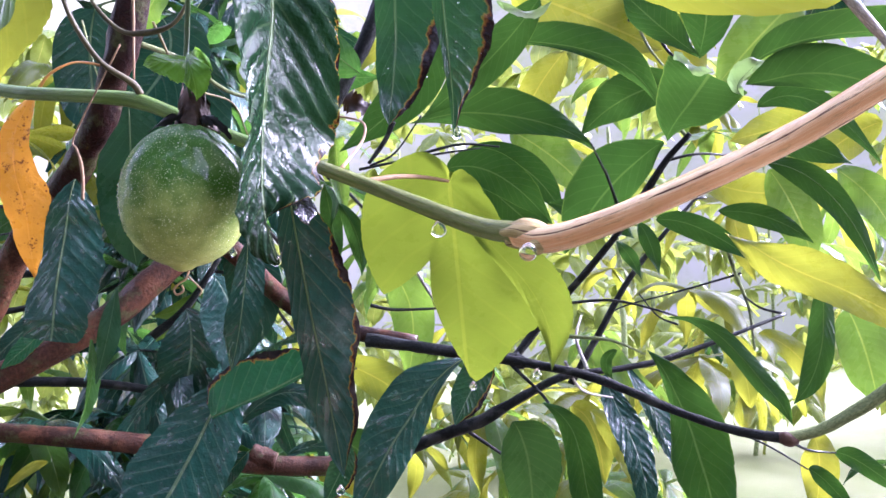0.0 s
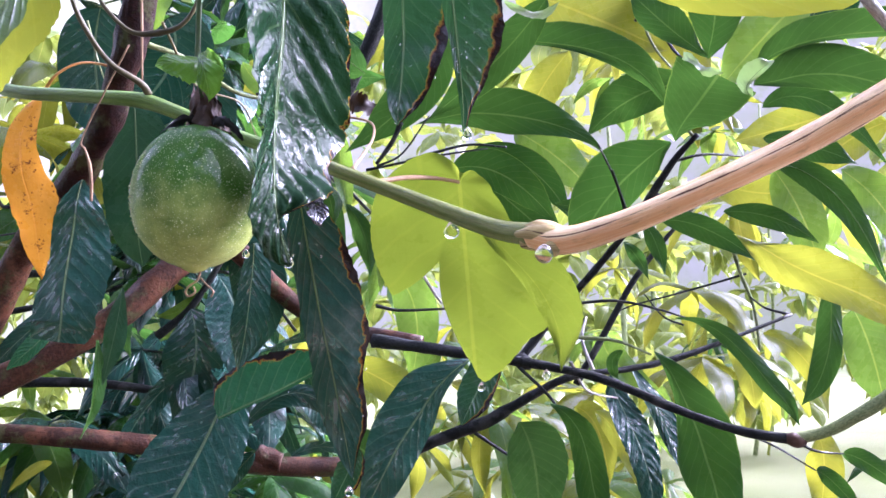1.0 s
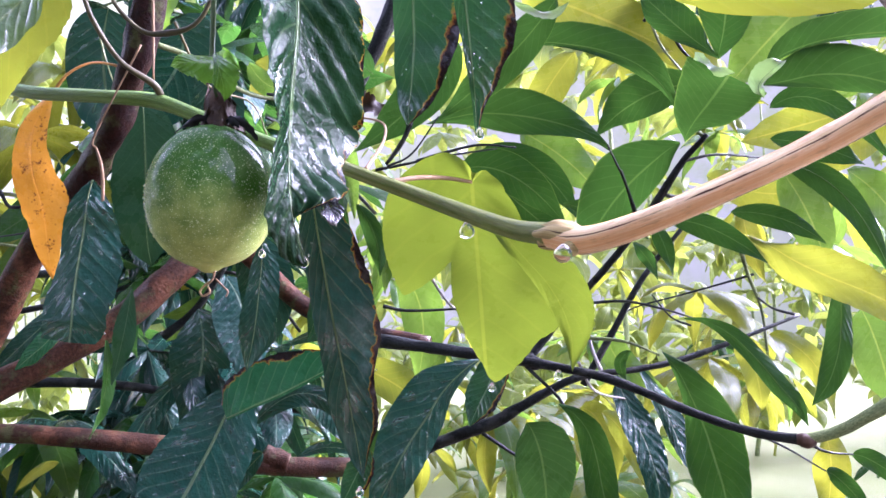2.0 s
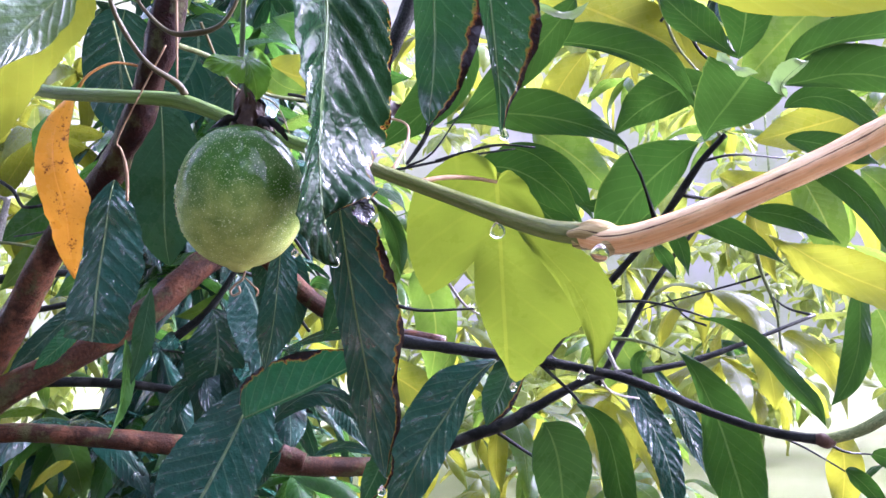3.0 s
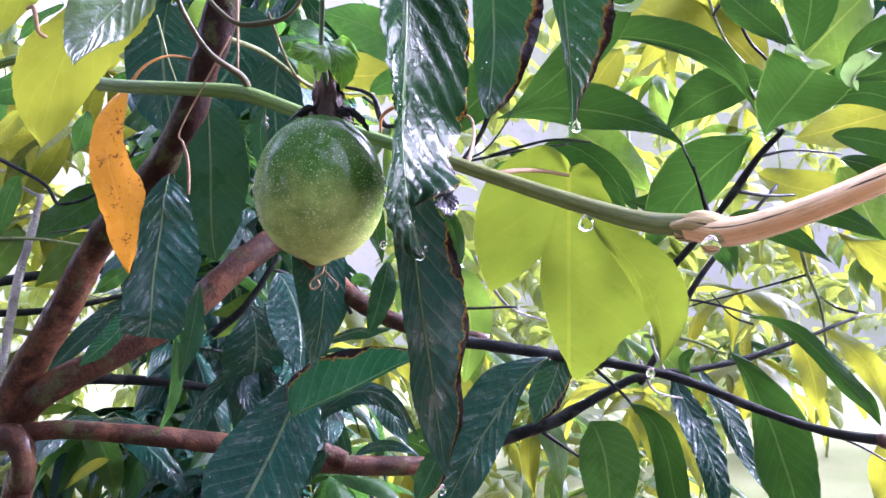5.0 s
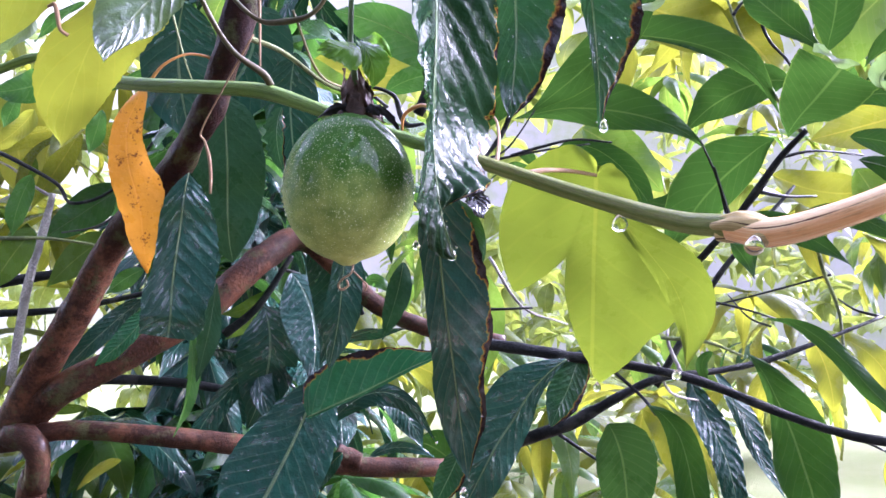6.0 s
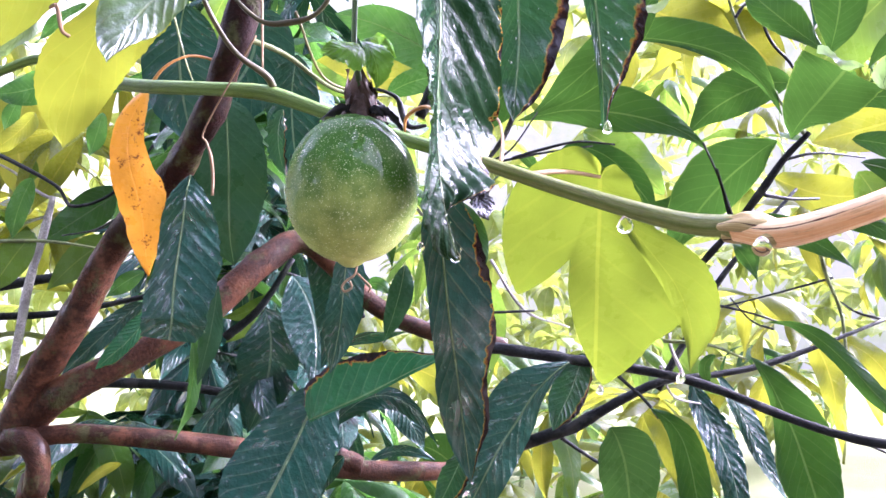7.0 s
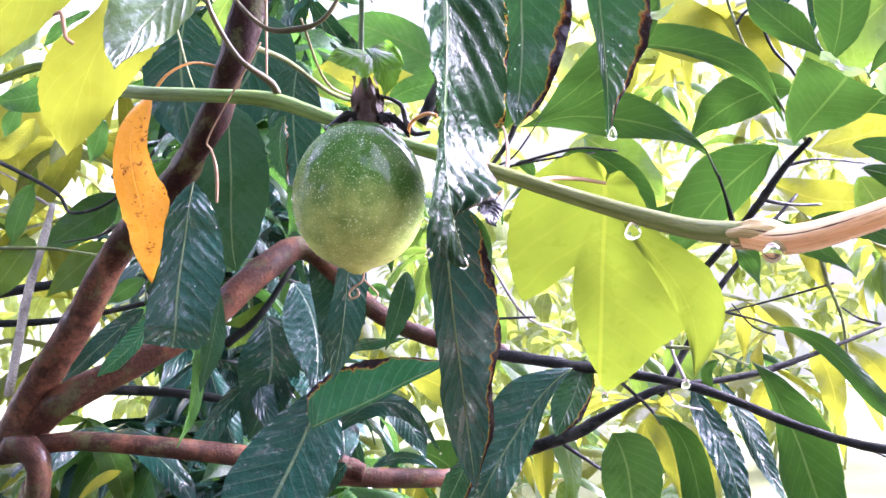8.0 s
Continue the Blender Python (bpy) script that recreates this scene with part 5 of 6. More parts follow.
leaf(MID, tree, (-0.614, 1.046, 1.698), (-0.631, 1.050, 1.661), (-0.640, 1.055, 1.622), 0.0155, 0.0155, "green leaf at the open edge", seed=216)
leaf(FRESH_LIT, tree, (-0.636, 1.103, 1.636), (-0.665, 1.107, 1.603), (-0.699, 1.113, 1.551), 0.0237, 0.0222, "green leaf with fine brown specks", seed=217)
leaf(FRESH_LIT, tree, (-0.545, 1.125, 1.631), (-0.585, 1.128, 1.605), (-0.629, 1.132, 1.563), 0.0241, 0.0226, "green leaf at the open edge", seed=218)
leaf(DARK, tree, (-0.419, 0.916, 1.538), (-0.463, 0.920, 1.501), (-0.510, 0.925, 1.455), 0.0121, 0.0133, "dark wet leaf behind the limb", seed=219, pleat=0.0017, nv=36)
leaf(MID, tree, (-0.455, 1.012, 1.578), (-0.478, 1.013, 1.566), (-0.502, 1.015, 1.547), 0.0121, 0.0094, "wet green leaf", seed=220, pleat=0.0012)
leaf(FRESH_LIT, tree, (-0.687, 1.189, 1.757), (-0.699, 1.192, 1.733), (-0.711, 1.195, 1.707), 0.0161, 0.0129, "bright green leaf at the open edge", seed=221)
leaf(LIGHT, tree, (-0.536, 0.891, 1.739), (-0.556, 0.893, 1.716), (-0.586, 0.895, 1.696), 0.0133, 0.0121, "pale yellow-green leaf", seed=222, wave=0.004)
leaf(MID, tree, (-0.604, 0.986, 1.783), (-0.615, 0.988, 1.763), (-0.623, 0.990, 1.740), 0.0114, 0.0101, "green leaf at the open edge", seed=223)
leaf(MID, tree, (-0.461, 0.790, 1.745), (-0.494, 0.791, 1.733), (-0.526, 0.791, 1.729), 0.0151, 0.0161, "green leaf under the vine", seed=224, wave=0.004)
leaf(BURNT, tree, (-0.257, 0.835, 1.728), (-0.262, 0.839, 1.696), (-0.253, 0.843, 1.658), 0.0079, 0.0124, "torn leaf with blackened edge", seed=225, rag=0.5, nv=40, nu=4, twist=60)
leaf(MID, tree, (-0.284, 0.998, 1.709), (-0.271, 1.002, 1.675), (-0.286, 1.007, 1.628), 0.0175, 0.0148, "green leaf behind the fruit", seed=226)
leaf(FRESH_LIT, tree, (-0.271, 1.080, 1.862), (-0.246, 1.084, 1.833), (-0.209, 1.085, 1.826), 0.0148, 0.0148, "lit green leaf behind the calyx", seed=227)
leaf(LIGHT, tree, (-0.305, 1.232, 1.853), (-0.276, 1.229, 1.887), (-0.259, 1.226, 1.912), 0.0219, 0.0185, "bright leaf lit from behind", seed=228)

WETTED = [ob for ob in tree.children if ob.name.startswith("leaf") and ob.data.materials[0] in (TORN, FILMED_SHEEN, BURNT, DARK)][:8]

# leaves on the open side
leaf(GREEN, tree, (0.083, 0.693, 1.790), (0.040, 0.709, 1.740), (-0.020, 0.734, 1.694), 0.0177, 0.0187, "green leaf behind the hanging pair", pleat=0.0009, seed=64)
leaf(WET_GLEAM, tree, (0.045, 0.675, 1.779), (0.071, 0.676, 1.768), (0.091, 0.675, 1.779), 0.0033, 0.0042, "wet leaf edge, its white glint put into the colour", seed=65, nv=18, wave=0.003, rag=0.4)
leaf_along(GREEN, tree, [(0.1862, 0.6869, 1.6641), (0.1877, 0.6762, 1.6705), (0.1908, 0.6654, 1.6771), (0.1952, 0.6546, 1.6839), (0.1993, 0.6439, 1.6909), (0.2021, 0.6353, 1.6960), (0.2047, 0.6277, 1.7008)],
           (0.0005, 0.0111, 0.0206, 0.0270, 0.0311, 0.0333, 0.0347), (0.0005, 0.0084, 0.0165, 0.0234, 0.0280, 0.0307, 0.0321), "green leaf, its wet end curled back", pleat=0.0008, nv=50, nu=7, seed=31, rag=0.03, wave=0.003)
leaf(WET_GLEAM, tree, (0.165, 0.582, 1.703), (0.173, 0.569, 1.688), (0.185, 0.559, 1.680), 0.0027, 0.0035, "curled wet leaf edge", seed=32, full=0.4, nv=18, wave=0.003, rag=0.4)
leaf_along(WET_GLEAM, tree, [(0.2140, 0.5856, 1.6708), (0.2100, 0.5851, 1.6764), (0.2124, 0.5844, 1.6828), (0.2162, 0.5789, 1.6873), (0.2199, 0.5735, 1.6904), (0.2255, 0.5732, 1.6940)],
           (0.0008, 0.0032, 0.0089, 0.0104, 0.0063, 0.0004), (0.0008, 0.0024, 0.0028, 0.0032, 0.0028, 0.0004), "curled wet pale leaf tip", nv=36, nu=6, wave=0.004, seed=33, rag=0.2, ribbed=0.0005)
leaf_along(GREEN, tree, [(0.2043, 0.6505, 1.7212), (0.2051, 0.6478, 1.7283), (0.2071, 0.6433, 1.7415), (0.2073, 0.6366, 1.7567), (0.2049, 0.6294, 1.7759), (0.2004, 0.6216, 1.8011)],
           (0.0004, 0.0052, 0.0147, 0.0224, 0.0205, 0.0004), (0.0004, 0.0070, 0.0174, 0.0224, 0.0196, 0.0004), "green leaf seen from beneath", pleat=0.0008, nv=50, nu=6, seed=33, rag=0.03)
leaf_along(GREEN, tree, [(0.2117, 0.6699, 1.7294), (0.2018, 0.6690, 1.7360), (0.1902, 0.6726, 1.7471), (0.1775, 0.6760, 1.7602), (0.1659, 0.6841, 1.7764), (0.1530, 0.6920, 1.7943)],
           (0.0005, 0.0045, 0.0100, 0.0128, 0.0130, 0.0005), (0.0005, 0.0054, 0.0136, 0.0183, 0.0158, 0.0005), "green leaf seen from beneath", pleat=0.0008, nv=50, nu=6, seed=133, rag=0.03)
leaf_along(GREEN, tree, [(-0.0301, 0.7505, 1.6940), (-0.0065, 0.7454, 1.6984), (0.0182, 0.7424, 1.7017), (0.0527, 0.7411, 1.6995), (0.0833, 0.7451, 1.6951), (0.1091, 0.7493, 1.6882), (0.1278, 0.7545, 1.6798), (0.1385, 0.7556, 1.6714)],
           (0.0005, 0.0080, 0.0190, 0.0249, 0.0210, 0.0130, 0.0050, 0.0005), (0.0005, 0.0050, 0.0120, 0.0174, 0.0135, 0.0080, 0.0030, 0.0005), "long green leaf seen from beneath", pleat=0.0008, nv=60, nu=6, seed=34, rag=0.03, wave=0.003)
leaf_along(GREEN, tree, [(0.0508, 0.7530, 1.7745), (0.0702, 0.7486, 1.7709), (0.0945, 0.7444, 1.7673), (0.1234, 0.7405, 1.7612), (0.1494, 0.7369, 1.7513), (0.1677, 0.7335, 1.7389), (0.1823, 0.7306, 1.7218), (0.1982, 0.7338, 1.6951)],
           (0.0005, 0.0112, 0.0212, 0.0240, 0.0229, 0.0178, 0.0079, 0.0005), (0.0005, 0.0020, 0.0040, 0.0070, 0.0080, 0.0069, 0.0029, 0.0005), "long green leaf seen from beneath", pleat=0.0008, nv=60, nu=6, seed=35, rag=0.03, wave=0.003)
leaf_along(GREEN, tree, [(0.2287, 0.7798, 1.7385), (0.2119, 0.7795, 1.7394), (0.1936, 0.7796, 1.7350), (0.1743, 0.7803, 1.7265), (0.1570, 0.7862, 1.7163), (0.1444, 0.7871, 1.7057), (0.1323, 0.7883, 1.6930)],
           (0.0010, 0.0126, 0.0178, 0.0189, 0.0148, 0.0074, 0.0005), (0.0010, 0.0136, 0.0220, 0.0252, 0.0201, 0.0106, 0.0005), "green leaf with pale underside rib", pleat=0.0008, nv=50, nu=6, seed=36, rag=0.04, wave=0.004)
leaf_along(GREEN, tree, [(0.2039, 0.7608, 1.6791), (0.1939, 0.7643, 1.6737), (0.1814, 0.7702, 1.6635), (0.1648, 0.7787, 1.6484), (0.1487, 0.7905, 1.6298), (0.1359, 0.8025, 1.6103), (0.1264, 0.8142, 1.5939), (0.1184, 0.8155, 1.5810)],
           (0.0010, 0.0082, 0.0164, 0.0207, 0.0199, 0.0149, 0.0065, 0.0005), (0.0010, 0.0112, 0.0257, 0.0352, 0.0336, 0.0244, 0.0108, 0.0005), "broad green leaf seen from beneath", pleat=0.0010, nv=60, nu=6, seed=37, rag=0.03, wave=0.004)
leaf_along(GREEN, tree, [(0.1961, 0.8548, 1.6009), (0.1791, 0.8531, 1.6137), (0.1592, 0.8516, 1.6248), (0.1394, 0.8507, 1.6302), (0.1236, 0.8501, 1.6335), (0.1083, 0.8495, 1.6367)],
           (0.0006, 0.0090, 0.0147, 0.0136, 0.0068, 0.0006), (0.0006, 0.0113, 0.0192, 0.0203, 0.0090, 0.0006), "green leaf shading the one before it", pleat=0.0008, nv=40, nu=5, seed=137, rag=0.04)
leaf_along(GREEN, tree, [(0.2676, 0.7200, 1.7324), (0.2796, 0.7137, 1.7446), (0.2983, 0.7078, 1.7522), (0.3216, 0.7023, 1.7572), (0.3508, 0.6921, 1.7580), (0.3838, 0.6823, 1.7558), (0.4281, 0.6778, 1.7507)],
           (0.0005, 0.0109, 0.0196, 0.0224, 0.0231, 0.0190, 0.0005), (0.0005, 0.0020, 0.0029, 0.0034, 0.0034, 0.0028, 0.0005), "long green leaf seen from beneath, one half turned away", pleat=0.0008, nv=60, nu=6, seed=38, rag=0.03, wave=0.003)
leaf_along(GREEN, tree, [(0.2594, 0.7016, 1.7155), (0.2763, 0.6964, 1.7173), (0.3006, 0.6910, 1.7211), (0.3269, 0.6861, 1.7195), (0.3552, 0.6820, 1.7114), (0.3802, 0.6733, 1.6982), (0.4034, 0.6745, 1.6872)],
           (0.0005, 0.0173, 0.0272, 0.0261, 0.0207, 0.0111, 0.0005), (0.0005, 0.0058, 0.0115, 0.0137, 0.0104, 0.0046, 0.0005), "long green leaf seen from beneath", pleat=0.0008, nv=60, nu=6, seed=39, rag=0.03, wave=0.003)
leaf_along(GREEN, tree, [(0.2093, 0.8675, 1.4871), (0.2246, 0.8649, 1.4672), (0.2375, 0.8631, 1.4392), (0.2476, 0.8565, 1.4099), (0.2552, 0.8500, 1.3785), (0.2620, 0.8479, 1.3525), (0.2671, 0.8467, 1.3187), (0.2722, 0.8505, 1.2845)],
           (0.0006, 0.0124, 0.0257, 0.0331, 0.0338, 0.0292, 0.0194, 0.0005), (0.0006, 0.0045, 0.0089, 0.0199, 0.0294, 0.0249, 0.0151, 0.0005), "large hanging green leaf seen from beneath", pleat=0.0010, nv=60, nu=6, seed=40, rag=0.04, wave=0.004)
leaf_along(GREEN, tree, [(0.2386, 0.8879, 1.5209), (0.2609, 0.8832, 1.5179), (0.2842, 0.8747, 1.5031), (0.3033, 0.8572, 1.4786), (0.3173, 0.8397, 1.4542), (0.3249, 0.8212, 1.4379), (0.3327, 0.8134, 1.4173)],
           (0.0006, 0.0036, 0.0105, 0.0120, 0.0112, 0.0087, 0.0005), (0.0006, 0.0036, 0.0082, 0.0097, 0.0095, 0.0065, 0.0005), "long arching green leaf", pleat=0.0008, nv=50, nu=5, seed=41, fold=10, rag=0.05)
leaf_along(GREEN, tree, [(0.3272, 0.7188, 1.5518), (0.3262, 0.7206, 1.5349), (0.3262, 0.7226, 1.5157), (0.3230, 0.7196, 1.4964), (0.3164, 0.7165, 1.4774), (0.3070, 0.7133, 1.4602), (0.2926, 0.7099, 1.4445)],
           (0.0005, 0.0082, 0.0111, 0.0115, 0.0115, 0.0095, 0.0005), (0.0005, 0.0087, 0.0116, 0.0120, 0.0124, 0.0095, 0.0005), "green leaf curled under", pleat=0.0006, nv=44, nu=5, seed=42, fold=8)
leaf_along(LIGHT, tree, [(0.2118, 0.6253, 1.5777), (0.2285, 0.6242, 1.5694), (0.2484, 0.6225, 1.5566), (0.2693, 0.6187, 1.5453), (0.2920, 0.6147, 1.5351), (0.3163, 0.6110, 1.5226), (0.3361, 0.6073, 1.5102), (0.3535, 0.6036, 1.4973)],
           (0.0004, 0.0034, 0.0143, 0.0200, 0.0182, 0.0148, 0.0090, 0.0004), (0.0004, 0.0093, 0.0151, 0.0142, 0.0149, 0.0139, 0.0090, 0.0004), "bright yellow-green wavy leaf lit from behind", nv=60, nu=6, wave=0.004, pleat=0.0008, rag=0.06, seed=43)
leaf(FRESH_LIT, tree, (0.433, 0.902, 1.531), (0.452, 0.906, 1.486), (0.467, 0.913, 1.426), 0.0303, 0.0291, "bright green hanging leaf", seed=44, full=0.5)
leaf(GREEN, tree, (0.214, 0.912, 1.624), (0.224, 0.904, 1.602), (0.232, 0.898, 1.565), 0.0097, 0.0097, "small narrow green leaf", pleat=0.0009, seed=45)
leaf(GREEN, tree, (0.362, 0.934, 1.698), (0.438, 0.938, 1.660), (0.485, 0.929, 1.561), 0.0166, 0.0179, "long arching green leaf", pleat=0.0009, seed=46, ribbed=0.0008)
leaf_along(DARK, tree, [(0.1923, 1.0115, 1.4559), (0.1989, 1.0089, 1.4347), (0.2090, 0.9970, 1.4069), (0.2215, 0.9905, 1.3762), (0.2292, 0.9839, 1.3462), (0.2328, 0.9823, 1.3158), (0.2282, 0.9805, 1.2856)],
           (0.0013, 0.0118, 0.0194, 0.0217, 0.0164, 0.0113, 0.0006), (0.0013, 0.0131, 0.0194, 0.0192, 0.0164, 0.0126, 0.0006), "wet shiny dark hanging leaf", seed=47, pleat=0.0026, nv=70, nu=7, front=(0.2, -0.95, 0.22), rag=0.05)
leaf_along(DARK, tree, [(0.2139, 0.9955, 1.4677), (0.2307, 0.9938, 1.4392), (0.2477, 0.9973, 1.4104), (0.2603, 0.9959, 1.3791), (0.2740, 0.9940, 1.3525), (0.2947, 0.9979, 1.3197)],
           (0.0013, 0.0103, 0.0181, 0.0167, 0.0102, 0.0006), (0.0013, 0.0090, 0.0103, 0.0090, 0.0077, 0.0006), "narrow shiny hanging leaf", pleat=0.0017, nv=50, nu=6, seed=48, front=(0.25, -0.93, 0.25))
leaf_along(GREEN, tree, [(0.0930, 0.7904, 1.4396), (0.1079, 0.7897, 1.4297), (0.1199, 0.7887, 1.4134), (0.1268, 0.7864, 1.3890), (0.1311, 0.7844, 1.3624), (0.1369, 0.7821, 1.3386), (0.1409, 0.7748, 1.3140)],
           (0.0005, 0.0071, 0.0132, 0.0151, 0.0150, 0.0100, 0.0005), (0.0005, 0.0061, 0.0112, 0.0141, 0.0160, 0.0100, 0.0005), "hanging green leaf", pleat=0.0010, seed=49, rag=0.05, nv=50, nu=6)
leaf_along(DULLGREEN, tree, [(0.0720, 0.8733, 1.4146), (0.0789, 0.8749, 1.4017), (0.0858, 0.8772, 1.3810), (0.0899, 0.8801, 1.3558), (0.0918, 0.8829, 1.3305), (0.0921, 0.8866, 1.2968)],
           (0.0011, 0.0260, 0.0339, 0.0316, 0.0203, 0.0006), (0.0011, 0.0192, 0.0271, 0.0260, 0.0192, 0.0006), "hanging green leaf", pleat=0.0010, seed=50, rag=0.05, nv=50, nu=6)
leaf(GREEN, tree, (0.248, 0.971, 1.636), (0.297, 0.962, 1.625), (0.362, 0.957, 1.582), 0.0144, 0.0157, "green leaf", pleat=0.0009, seed=51)
leaf(GREEN, tree, (0.327, 0.990, 1.649), (0.387, 0.991, 1.642), (0.441, 0.994, 1.612), 0.0135, 0.0148, "green leaf", pleat=0.0009, seed=52)
leaf(GREEN, tree, (0.003, 0.847, 1.671), (0.056, 0.847, 1.665), (0.113, 0.853, 1.613), 0.0231, 0.0197, "green leaf behind the vine", pleat=0.0009, seed=53)
leaf(GREEN, tree, (0.028, 0.904, 1.704), (0.090, 0.906, 1.683), (0.134, 0.912, 1.628), 0.0198, 0.0186, "green leaf", pleat=0.0009, seed=54)
leaf(GREEN, tree, (0.049, 0.937, 1.670), (0.087, 0.941, 1.638), (0.132, 0.945, 1.600), 0.0204, 0.0217, "green leaf", pleat=0.0009, seed=55)
leaf(FRESH_LIT, tree, (0.407, 1.034, 1.709), (0.442, 1.040, 1.653), (0.463, 1.046, 1.589), 0.0311, 0.0311, "bright green leaf", seed=56)
leaf(GREEN, tree, (0.366, 0.961, 1.731), (0.426, 0.962, 1.721), (0.478, 0.964, 1.701), 0.0171, 0.0171, "green leaf", pleat=0.0009, seed=57)
leaf(GREEN, tree, (0.374, 0.977, 1.772), (0.441, 0.976, 1.779), (0.522, 0.984, 1.706), 0.0175, 0.0161, "green leaf", pleat=0.0009, seed=58)
leaf(GREEN, tree, (0.341, 0.745, 1.400), (0.366, 0.746, 1.390), (0.410, 0.749, 1.357), 0.0098, 0.0088, "green leaf", pleat=0.0009, seed=59)
leaf(GREEN, tree, (0.311, 0.731, 1.388), (0.328, 0.732, 1.376), (0.359, 0.736, 1.341), 0.0082, 0.0067, "narrow green leaf", pleat=0.0009, seed=159)
leaf(GREEN, tree, (-0.062, 1.003, 1.328), (-0.095, 0.999, 1.367), (-0.128, 0.998, 1.380), 0.0264, 0.0264, "green leaf", pleat=0.0009, seed=60)

leaf(HUSK_LEAF, tree, (-0.116, 0.926, 1.775), (-0.097, 0.918, 1.759), (-0.075, 0.928, 1.755), 0.0114, 0.0114, "dead crumpled brown leaf", rag=0.6, wave=0.012, seed=61, full=0.4)
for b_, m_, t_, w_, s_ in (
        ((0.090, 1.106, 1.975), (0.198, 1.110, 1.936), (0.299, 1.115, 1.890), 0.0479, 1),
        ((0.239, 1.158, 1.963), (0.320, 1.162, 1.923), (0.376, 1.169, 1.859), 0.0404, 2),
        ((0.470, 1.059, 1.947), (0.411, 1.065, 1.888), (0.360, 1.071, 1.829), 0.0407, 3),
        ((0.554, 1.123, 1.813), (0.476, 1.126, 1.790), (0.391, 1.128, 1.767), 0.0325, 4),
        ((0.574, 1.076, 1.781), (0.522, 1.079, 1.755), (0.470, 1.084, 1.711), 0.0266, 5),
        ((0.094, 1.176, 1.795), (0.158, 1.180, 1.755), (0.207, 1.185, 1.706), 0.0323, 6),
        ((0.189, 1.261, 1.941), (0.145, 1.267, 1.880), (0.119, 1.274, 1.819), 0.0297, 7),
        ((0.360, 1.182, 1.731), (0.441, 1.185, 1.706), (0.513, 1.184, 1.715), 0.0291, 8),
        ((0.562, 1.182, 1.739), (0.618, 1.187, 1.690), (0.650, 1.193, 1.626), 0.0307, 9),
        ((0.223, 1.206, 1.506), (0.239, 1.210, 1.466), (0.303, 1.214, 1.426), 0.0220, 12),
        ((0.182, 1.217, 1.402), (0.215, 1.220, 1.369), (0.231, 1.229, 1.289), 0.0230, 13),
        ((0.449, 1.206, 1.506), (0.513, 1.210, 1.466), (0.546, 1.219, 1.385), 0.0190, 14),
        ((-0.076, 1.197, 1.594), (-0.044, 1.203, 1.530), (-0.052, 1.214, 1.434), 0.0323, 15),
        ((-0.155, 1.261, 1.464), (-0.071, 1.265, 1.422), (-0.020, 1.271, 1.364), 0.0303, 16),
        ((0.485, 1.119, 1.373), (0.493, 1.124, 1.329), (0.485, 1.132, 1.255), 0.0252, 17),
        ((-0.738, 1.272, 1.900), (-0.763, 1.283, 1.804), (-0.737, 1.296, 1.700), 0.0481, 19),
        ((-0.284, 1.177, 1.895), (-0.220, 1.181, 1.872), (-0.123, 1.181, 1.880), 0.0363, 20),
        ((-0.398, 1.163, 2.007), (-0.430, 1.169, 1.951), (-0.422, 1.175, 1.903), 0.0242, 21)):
    leaf(FRESH_LIT if s_ % 3 == 0 else LIGHT, tree, b_, m_, t_, w_, w_ * 0.9, "bright yellow-green leaf lit from behind", seed=70 + s_, full=0.55, wave=0.006, nv=20, nu=3)

# ---- the rest of the crown ----
VARIANTS = []
for k in range(8):
    bm = bmesh.new()
    drop = (0.25, 0.45, 0.1, 0.6, 0.3, 0.5, 0.2, 0.4)[k]
    blade(bm, (0, 0, 0), (0.52, 0.03 * (-1) ** k, 0.06 - drop * 0.25), (0.95 - drop * 0.3, 0, -drop), 0.125, 0.12, fold=8 + 3 * k, nv=14, nu=2, wave=0.02, pleat=0.0, peak=0.46, full=0.65, seed=k, front=(0, 0, 1))
    me = bpy.data.meshes.new("leaf")
    bm.to_mesh(me)
    bm.free()
    me.shade_smooth()
    VARIANTS.append(me)


def rosette(spot, count, size, rng, wide=1.0):
    """The poses of the leaves round the end of a twig."""
    made = []
    start = rng.uniform(0, 6.28)
    for i in range(count):
        turn = start + i * 2.4 + rng.uniform(-0.3, 0.3)
        pitch = rng.uniform(-0.35, 0.9)
        s = size * rng.uniform(0.7, 1.15)
        m = Matrix.Translation(spot) @ Euler((rng.uniform(-0.5, 0.5), pitch, turn)).to_matrix().to_4x4() @ Matrix.Diagonal((s, s * wide, s, 1))
        made.append((rng.randrange(len(VARIANTS)), m))
    return made


def single_leaves(parent, poses, material):
    shared = {}
    for k, m in poses:
        if k not in shared:
            shared[k] = VARIANTS[k].copy()
            shared[k].materials.append(material)
        ob = new("leaf", shared[k])
        ob.parent = parent
        ob.matrix_basis = m


